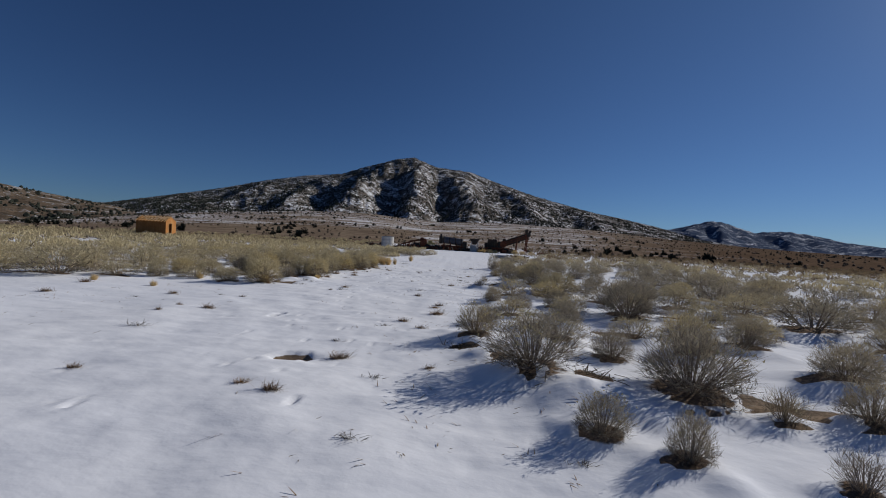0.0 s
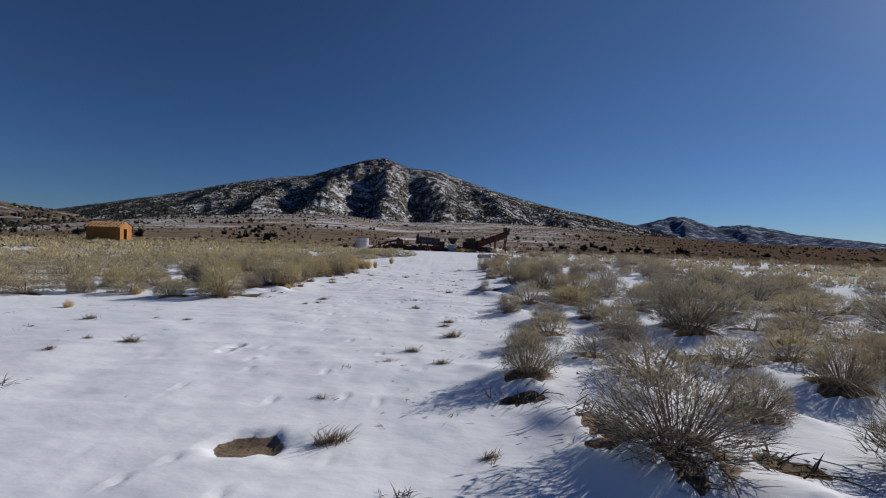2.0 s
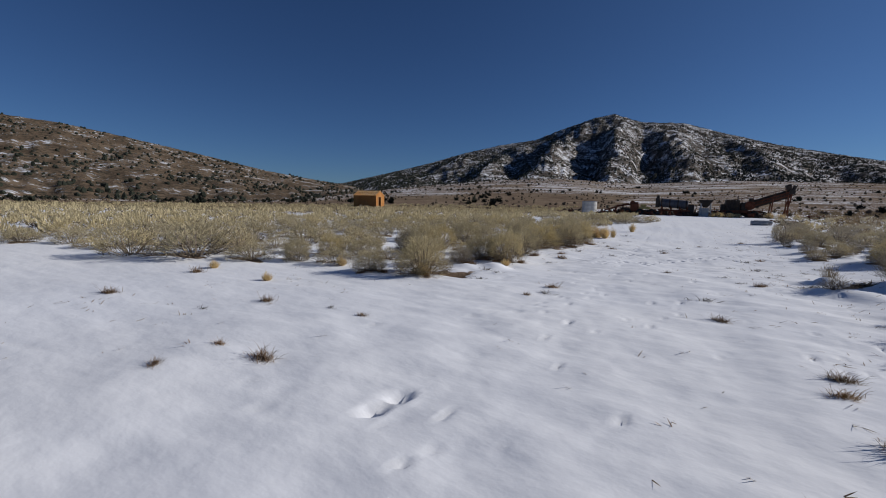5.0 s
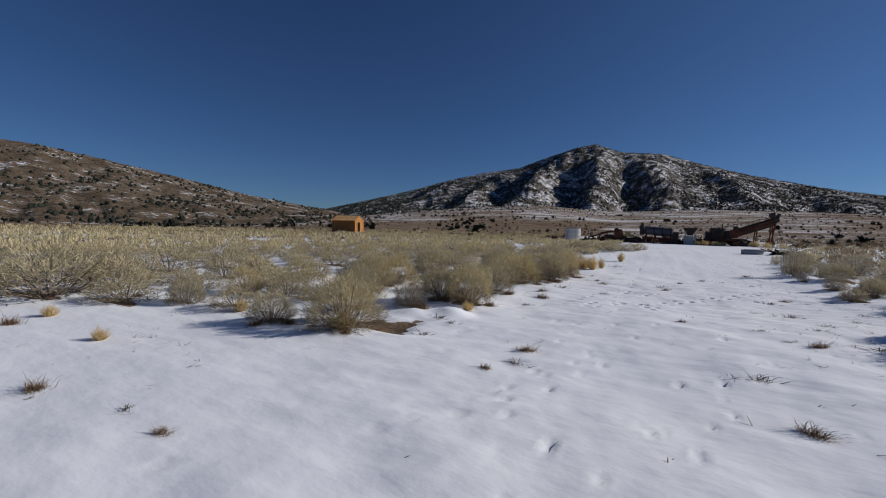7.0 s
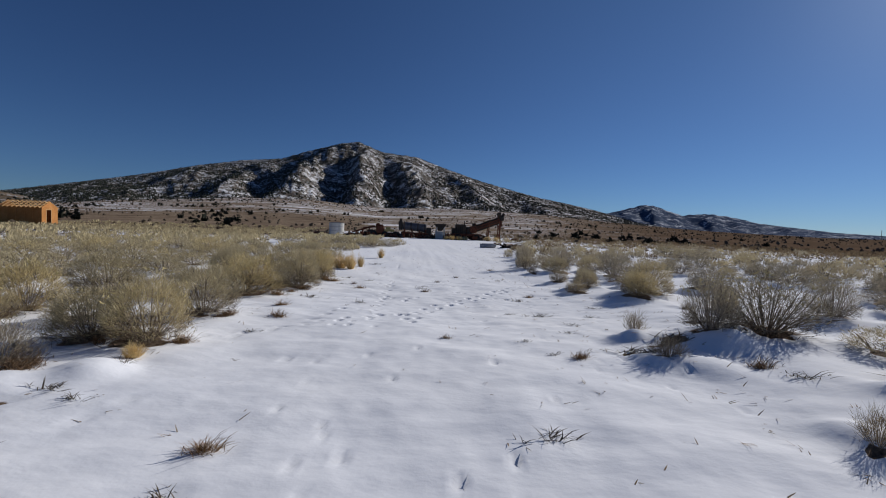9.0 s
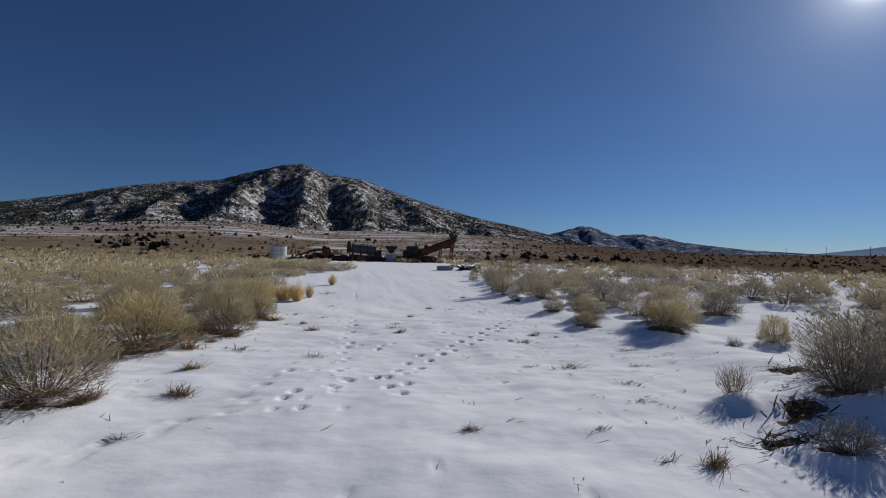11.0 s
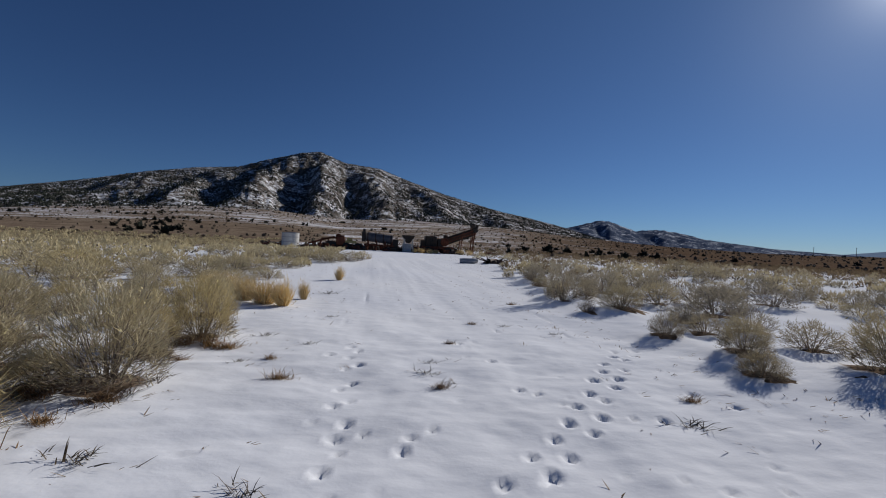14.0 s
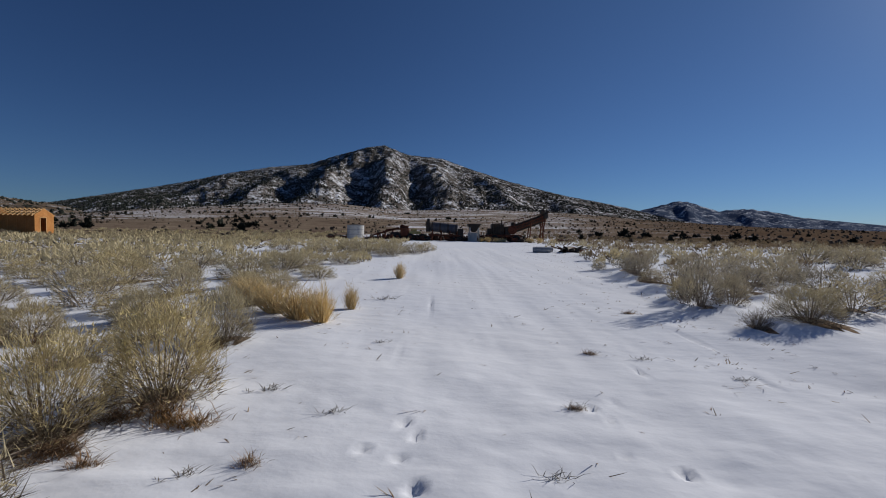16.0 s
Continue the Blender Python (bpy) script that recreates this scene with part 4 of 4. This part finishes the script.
for x, y, rx, ry in LITTER:
    for n in range(70):
        spin = rng.uniform(0, 6.283)
        p = Vector((x + rng.gauss(0, 0.7 * rx), y + rng.gauss(0, 0.7 * ry), 0))
        p.z = height(p.x, p.y) + rng.uniform(-0.005, 0.03)
        way = Vector((math.cos(spin), math.sin(spin), rng.uniform(-0.1, 0.5))) * rng.uniform(0.06, 0.28)
        strip(verts, faces, idx, [p, p + way * 0.6 + Vector((0, 0, 0.01)), p + way], 0.006, 2, Vector((-math.sin(spin), math.cos(spin), 0.4)))
tagged(mesh_object("twig_debris", verts, faces, [DRY_TUFT, STEM, OLD_WOOD_AND_SHADE], idx), "scattered brown stalks and bits poking from the snow", "debris", kind="stuff")


# ---- orange shed without roofing ----
def shed():
    root = new("shed")
    tagged(root, "orange chipboard shed with open door and bare roof rafters", "shed")
    L, W, H, A = 5.2, 2.6, 2.42, 3.15
    bm = bmesh.new()
    for n in range(5):
        box(bm, (-L + L / 5 * (n + 0.5), 0.03, H / 2), (L / 5 - 0.012, 0.06, H))
        box(bm, (-L + L / 5 * (n + 0.5), W - 0.03, H / 2), (L / 5 - 0.012, 0.06, H))
    box(bm, (-L + 0.03, W / 2, H / 2), (0.06, W - 0.13, H))
    bm_object("wall", bm, ORANGE, root)
    bm = bmesh.new()
    d0, d1, dh = 0.75, 1.5, 2.06
    for y0, y1, z0, z1 in ((0, d0, -0.2, H), (d1, W, -0.2, H), (d0, d1, dh, H)):
        box(bm, (0.0, (y0 + y1) / 2, (z0 + z1) / 2), (0.06, y1 - y0 - 0.004, z1 - z0))
    bm_object("gable_wall", bm, ORANGE, root)
    for x in (0.0, -L + 0.03):
        bm = bmesh.new()
        k = [bm.verts.new((x + o, y, z)) for o in (-0.03, 0.03) for y, z in ((0, H), (W, H), (W / 2, A))]
        bm.faces.new(k[:3][::-1]), bm.faces.new(k[3:])
        for a, b in ((0, 1), (1, 2), (2, 0)):
            bm.faces.new((k[a], k[b], k[b + 3], k[a + 3]))
        bm_object("gable", bm, ORANGE, root)
    bm = bmesh.new()
    for y in (d0 - 0.03, d1 + 0.03):
        box(bm, (0.045, y, dh / 2), (0.03, 0.07, dh))
    box(bm, (0.045, (d0 + d1) / 2, dh + 0.04), (0.03, d1 - d0 + 0.13, 0.07))
    bm_object("door_frame", bm, TIMBER, root)
    for n in range(10):
        x = -L + 0.1 + (L - 0.2) * n / 9
        bm = bmesh.new()
        for s in (-1, 1):
            beam(bm, (x, W / 2 + s * (W / 2 + 0.25), H - 0.12), (x, W / 2, A + 0.06), 0.05, 0.14)
        bm_object("rafter", bm, TIMBER, root)
    for y, z in ((0.35, 2.66), (0.8, 2.92), (W / 2, A + 0.14), (1.8, 2.92), (2.25, 2.66)):
        bm = bmesh.new()
        box(bm, (-L / 2, y, z), (L + 0.3, 0.09, 0.04))
        bm_object("purlin", bm, TIMBER, root)
    # Floor in near-black: the dark behind the doorway is put into its colour.
    bm = bmesh.new()
    box(bm, (-L / 2, W / 2, 0.0), (L - 0.15, W - 0.15, 0.1))
    bm_object("floor", bm, BLACK, root)
    root.matrix_basis = pose(-47.6, 71.2, height(-47.6, 71.2) - 0.1)


shed()


# ---- abandoned machinery beyond the track ----
def wheel(parent, at, r, wide):
    bm = bmesh.new()
    bmesh.ops.create_cone(bm, cap_ends=True, segments=20, radius1=r, radius2=r, depth=wide, matrix=pose(*at, 90))
    ob = bm_object("wheel", bm, RUBBER, parent, bevel=r * 0.12)
    bm = bmesh.new()
    bmesh.ops.create_cone(bm, cap_ends=True, segments=14, radius1=r * 0.5, radius2=r * 0.42, depth=wide + 0.04, matrix=pose(*at, 90))
    bm_object("rim", bm, RUST, parent)


def thing(name, label, category, x, y, turn=0):
    root = new(name)
    tagged(root, label, category)
    root.matrix_basis = pose(x, y, height(x, y), 0, 0, turn)
    return root


def water_tank(x, y):
    root = thing("water_tank", "dull white upright cylindrical steel tank", "tank", x, y)
    bm = bmesh.new()
    tube(bm, (0, 0, -0.1), (0, 0, 1.76), 1.05, sides=32)
    bm_object("shell", bm, TANK_WHITE, root, smooth=False)
    for z in (0.6, 1.2, 1.73):
        bm = bmesh.new()
        tube(bm, (0, 0, z), (0, 0, z + 0.06), 1.08, sides=32)
        bm_object("hoop", bm, GREY_STEEL, root)
    bm = bmesh.new()
    tube(bm, (0, 0, 1.79), (0, 0, 1.88), 1.06, 0.3, sides=32)
    bm_object("lid", bm, DARK_STEEL, root)


def conveyor(x, y):
    root = thing("conveyor", "rusty red inclined conveyor with dark drive head on legs", "conveyor", x, y)
    low, high = Vector((-5.2, 0, 1.15)), Vector((0.4, 0, 3.3))
    for side in (-0.45, 0.45):
        bm = bmesh.new()
        o = Vector((0, side, 0))
        beam(bm, low + o, high + o, 0.1, 0.10)
        beam(bm, low + o - Vector((0, 0, 0.42)), high + o - Vector((0, 0, 0.42)), 0.1, 0.10)
        for n in range(13):
            p = low.lerp(high, n / 12) + o
            q = low.lerp(high, min(1, (n + 1) / 12)) + o
            beam(bm, p, p - Vector((0, 0, 0.42)), 0.06, 0.06)
            beam(bm, p, q - Vector((0, 0, 0.42)), 0.05, 0.05)
        bm_object("side_truss", bm, RUST, root)
    bm = bmesh.new()
    beam(bm, low - Vector((0, 0, 0.1)), high - Vector((0, 0, 0.1)), 0.04, 0.8)
    beam(bm, low - Vector((0, 0, 0.36)), high - Vector((0, 0, 0.36)), 0.3, 0.7)
    bm_object("belt", bm, DARK_STEEL, root)
    bm = bmesh.new()
    tube(bm, (0.5, -0.55, 3.25), (0.5, 0.55, 3.25), 0.3)
    box(bm, (0.15, 0, 3.75), (0.5, 0.7, 0.5))
    box(bm, (0.75, 0.2, 3.75), (0.35, 0.5, 0.65), (0, 20, 0))
    tube(bm, (-0.1, 0.4, 3.9), (0.5, 0.4, 4.1), 0.18)
    bm_object("drive_head", bm, DARK_STEEL, root, bevel=0.02)
    for dx, lean in ((-1.35, -0.2), (0.1, 0.1), (0.45, -0.55)):
        for side in (-0.5, 0.5):
            bm = bmesh.new()
            z = 2.9 + 0.36 * dx
            beam(bm, (dx, side, min(z, 3.0)), (dx + lean, side * 1.5, -0.1), 0.11, 0.11)
            bm_object("leg", bm, RUST, root)
    bm = bmesh.new()
    for a, b in (((-5.6, -0.5, 2.15), (-0.1, -0.5, 3.55)), ((-5.6, 0.5, 2.15), (-0.1, 0.5, 3.55))):
        beam(bm, a, b, 0.05, 0.05)
        for n in range(6):
            p = Vector(a).lerp(Vector(b), n / 5)
            beam(bm, p, p - Vector((0, 0, 0.75)), 0.04, 0.04)
    bm_object("handrail", bm, RUST, root)


def crusher(x, y):
    root = thing("crusher", "rusted dark crushing plant on wheels with feed box", "machinery", x, y)
    bm = bmesh.new()
    box(bm, (0, 0, 0.75), (4.0, 1.6, 0.3))
    for dx in (-1.6, -0.4, 0.9, 1.8):
        box(bm, (dx, -0.75, 0.35), (0.16, 0.16, 0.8)), box(bm, (dx, 0.75, 0.35), (0.16, 0.16, 0.8))
    bm_object("chassis", bm, RUST, root, bevel=0.02)
    bm = bmesh.new()
    box(bm, (-0.9, 0, 1.55), (1.5, 1.5, 1.3)), box(bm, (-1.9, 0.1, 1.25), (0.5, 1.1, 0.8)), box(bm, (0.35, -0.1, 1.4), (0.7, 1.2, 1.0))
    for n in range(5):
        box(bm, (-1.5 + 0.3 * n, -0.79, 1.55), (0.06, 0.1, 1.25))
    bm_object("body", bm, DARK_STEEL, root, bevel=0.03)
    bm = bmesh.new()
    tube(bm, (0.9, -0.85, 1.5), (0.9, 0.85, 1.5), 0.55, sides=22)
    tube(bm, (0.9, -0.95, 1.5), (0.9, -0.85, 1.5), 0.25, sides=16)
    bm_object("flywheel", bm, RUST, root, bevel=0.03)
    bm = bmesh.new()
    beam(bm, (-1.6, -0.8, 2.2), (1.2, -0.8, 2.45), 0.05, 0.05), beam(bm, (-1.6, -0.8, 1.2), (-1.6, -0.8, 2.4), 0.06, 0.06)
    box(bm, (1.1, 0, 2.1), (0.5, 0.6, 0.6)), tube(bm, (-0.3, 0.3, 2.2), (-0.3, 0.3, 2.75), 0.07)
    bm_object("frame", bm, DARK_STEEL, root)
    for dx in (-1.3, 1.4):
        wheel(root, (dx, -0.9, 0.42), 0.45, 0.3)


def hopper(x, y):
    root = thing("hopper", "dark steel funnel hopper on a pale concrete base", "hopper", x, y)
    bm = bmesh.new()
    bmesh.ops.create_cone(bm, cap_ends=False, segments=4, radius1=0.35, radius2=1.15, depth=0.95, matrix=pose(0, 0, 1.65, 0, 0, 45))
    bmesh.ops.solidify(bm, geom=bm.faces[:], thickness=0.05)
    bm_object("funnel", bm, DARK_STEEL, root)
    bm = bmesh.new()
    box(bm, (-0.15, 0, 0.5), (1.1, 1.0, 1.2))
    bm_object("base", bm, CONCRETE, root, bevel=0.04)
    for sx in (-0.55, 0.62):
        for sy in (-0.6, 0.6):
            bm = bmesh.new()
            beam(bm, (sx, sy, -0.1), (sx * 0.9, sy * 0.9, 1.7), 0.09, 0.09)
            bm_object("leg", bm, CONCRETE, root)


def drum(x, y):
    root = thing("screening_drum", "long blue-grey rusted cylindrical drum on a steel cradle", "machinery", x, y, -5)
    bm = bmesh.new()
    tube(bm, (-1.6, 0, 1.75), (1.7, 0, 1.45), 0.58, sides=24)
    bm_object("drum", bm, BLUE_STEEL, root)
    for t in (0.05, 0.35, 0.65, 0.95):
        bm = bmesh.new()
        c = Vector((-1.6, 0, 1.75)).lerp(Vector((1.7, 0, 1.45)), t)
        tube(bm, c - Vector((0.07, 0, 0)), c + Vector((0.07, 0, 0)), 0.65, sides=24)
        bm_object("ring", bm, DARK_STEEL, root)
    bm = bmesh.new()
    for dx in (-1.5, -0.4, 0.7, 1.6):
        for s in (-0.55, 0.55):
            beam(bm, (dx, s, -0.1), (dx + 0.1, s * 0.8, 1.3), 0.12, 0.12)
        beam(bm, (dx, -0.6, 0.4), (dx, 0.6, 0.9), 0.08, 0.08)
    beam(bm, (-1.9, -0.55, 0.75), (2.0, -0.55, 0.65), 0.14, 0.2), beam(bm, (-1.9, 0.55, 0.75), (2.0, 0.55, 0.65), 0.14, 0.2)
    bm_object("cradle", bm, RUST, root)
    bm = bmesh.new()
    box(bm, (-1.95, 0, 1.75), (0.5, 1.2, 1.3)), tube(bm, (-1.95, 0, 2.3), (-1.95, 0, 2.75), 0.18)
    bm_object("motor_box", bm, DARK_STEEL, root, bevel=0.04)
    bm = bmesh.new()
    box(bm, (2.1, 0, 0.95), (0.7, 1.1, 1.2))
    bm_object("outlet_box", bm, DARK_STEEL, root, bevel=0.04)


def truck(x, y):
    root = thing("old_truck", "derelict truck with faded yellow hood and rusty body", "truck", x, y, 4)
    bm = bmesh.new()
    box(bm, (-0.7, 0, 1.05), (1.1, 1.7, 1.1)), box(bm, (-0.65, 0, 1.68), (0.9, 1.5, 0.2))
    bm_object("cab", bm, RUST, root, bevel=0.1)
    bm = bmesh.new()
    box(bm, (0.55, 0, 0.95), (1.5, 1.5, 0.35)), box(bm, (0.45, 0, 1.3), (0.7, 1.1, 0.35))
    bm_object("hood", bm, YELLOW, root, bevel=0.06)
    bm = bmesh.new()
    box(bm, (0, 0, 0.55), (4.0, 0.9, 0.25)), box(bm, (-1.9, 0, 0.85), (1.0, 1.6, 0.3))
    bm_object("chassis", bm, DARK_STEEL, root, bevel=0.02)
    for dx in (-1.6, 0.0, 1.5):
        wheel(root, (dx, -0.85, 0.42), 0.45, 0.28)


def frame_gantry(x, y, turn, long):
    root = thing("steel_frame", "rusty red steel trestle frame lying on snow", "machinery", x, y, turn)
    bm = bmesh.new()
    for s in (-0.6, 0.6):
        beam(bm, (-long / 2, s, 0.55), (long / 2, s, 1.55), 0.12, 0.2)
        beam(bm, (0, s, 1.25), (long / 2 + 0.9, s, 1.45), 0.12, 0.18)
        for dx, z in ((-long * 0.3, 0.75), (0.0, 1.2), (long * 0.28, 1.4), (long / 2 + 0.6, 1.4)):
            beam(bm, (dx, s, z), (dx - 0.25, s * 1.2, -0.1), 0.12, 0.12)
    for n in range(6):
        dx = -long / 2 + long * n / 5
        beam(bm, (dx, -0.6, 0.55 + n / 5), (dx, 0.6, 0.55 + n / 5), 0.09, 0.09)
    bm_object("trestle", bm, RUST, root)
    bm = bmesh.new()
    tube(bm, (long / 2 + 0.5, -0.4, 1.6), (long / 2 + 0.5, 0.4, 1.6), 0.36, sides=18)
    bm_object("pulley", bm, RUST, root, bevel=0.03)


def scrap(x, y, size, seed):
    """A heap of scrap: plates, boxes and bars in one pile."""
    r = random.Random(seed)
    root = thing("scrap_heap", "low heap of dark rusty scrap metal on the snow", "scrap", x, y)
    for k, m in enumerate((DARK_STEEL, RUST)):
        bm = bmesh.new()
        for n in range(9):
            p = (r.uniform(-1, 1) * size, r.uniform(-0.5, 0.5), r.uniform(0.1, 0.42) * size)
            box(bm, p, (r.uniform(0.2, 0.8), r.uniform(0.2, 0.7), r.uniform(0.15, 0.5) * size), (r.uniform(-25, 25), r.uniform(-25, 25), r.uniform(0, 180)))
        for n in range(4):
            a = Vector((r.uniform(-1, 1) * size, r.uniform(-0.4, 0.4), 0.05))
            beam(bm, a, a + Vector((r.uniform(-1.2, 1.2), r.uniform(-0.3, 0.3), r.uniform(0.3, 0.9) * size)), 0.07, 0.07)
        bm_object("plates" if k == 0 else "bars", bm, m, root, bevel=0.015)


def pipes(x, y):
    root = thing("pipe_stack", "grey steel pipes lying in snow beside the track", "pipes", x, y, 8)
    for n, (dx, dy, r, l) in enumerate(((-0.7, 0, 0.17, 1.1), (-0.3, 0.55, 0.18, 1.2), (1.2, 0.2, 0.2, 0.8), (0.7, -0.3, 0.15, 0.9))):
        bm = bmesh.new()
        way = Vector((math.cos(0.5 * n - 0.3), math.sin(0.5 * n - 0.3), 0)) * l / 2
        c = Vector((dx, dy, r))
        tube(bm, c - way, c + way, r, sides=16, caps=False)
        bmesh.ops.solidify(bm, geom=bm.faces[:], thickness=0.02)
        bm_object("pipe", bm, GREY_STEEL if n < 2 else DARK_STEEL, root)


water_tank(-10.1, 73.5)
conveyor(13.2, 73)
crusher(8.6, 73)
hopper(4.7, 72.5)
drum(1.0, 73)
truck(-3.2, 73)
frame_gantry(-6.3, 73.5, 3, 3.2)
for n, (x, y, s) in enumerate(((-12.2, 74, 0.8), (-8.6, 73.6, 0.5), (-4.6, 72.2, 0.6), (-1.6, 72.4, 0.8), (3.2, 73.5, 0.9), (6.4, 73.2, 1.0), (10.9, 73.4, 0.8), (-13.4, 75, 0.6), (16.5, 75, 0.5), (-7.4, 72.6, 0.7), (-0.2, 74.6, 1.1), (2.4, 72.2, 0.7), (7.4, 72.0, 0.8), (9.9, 72.2, 0.9), (-2.4, 74.8, 1.2), (5.9, 74.6, 1.2), (-5.6, 75, 1.4), (-3.9, 75.2, 1.3), (0.8, 75, 1.4), (3.6, 75.2, 1.3), (7.0, 74.9, 1.5), (9.2, 75.0, 1.7), (10.6, 74.6, 1.3))):
    scrap(x, y, s, 100 + n)
scrap(8.6, 46.8, 0.45, 140)
pipes(7.3, 46.5)
for x, y, w, h in [(6.2, 70, 1.2, 0.8), (7.2, 69.5, 1.4, 0.7), (5.4, 70.4, 1.0, 0.7), (11.2, 69.8, 1.5, 0.9), (12.4, 70.2, 1.4, 0.8), (8.2, 70.6, 1.0, 0.6), (13.8, 69.5, 1.2, 0.7)]:
    plant(rng.choice(BLOND), x, y, w, h, "blond grass by the machinery")


# ---- far power line ----
def pole():
    root = new("power_pole")
    tagged(root, "tall wooden power pole with crossarm far off", "power pole", "poles of the far power line")
    bm = bmesh.new()
    tube(bm, (0, 0, -2), (0, 0, 20), 0.5, 0.35, 8)
    bm_object("post", bm, STEM, root)
    bm = bmesh.new()
    box(bm, (0, 0, 18), (6, 0.4, 0.5)), box(bm, (0, 0, 15.5), (4, 0.4, 0.4))
    bm_object("crossarm", bm, STEM, root)
    return root


first = pole()
for n in range(7):
    az = 50 + 3.1 * n
    x, y = 1300 * math.sin(radians(az)), 1300 * math.cos(radians(az))
    m = pose(x, y, height(x, y), 0, 0, 20)
    if n == 0:
        first.matrix_basis = m
    else:
        copy_thing(first, m)
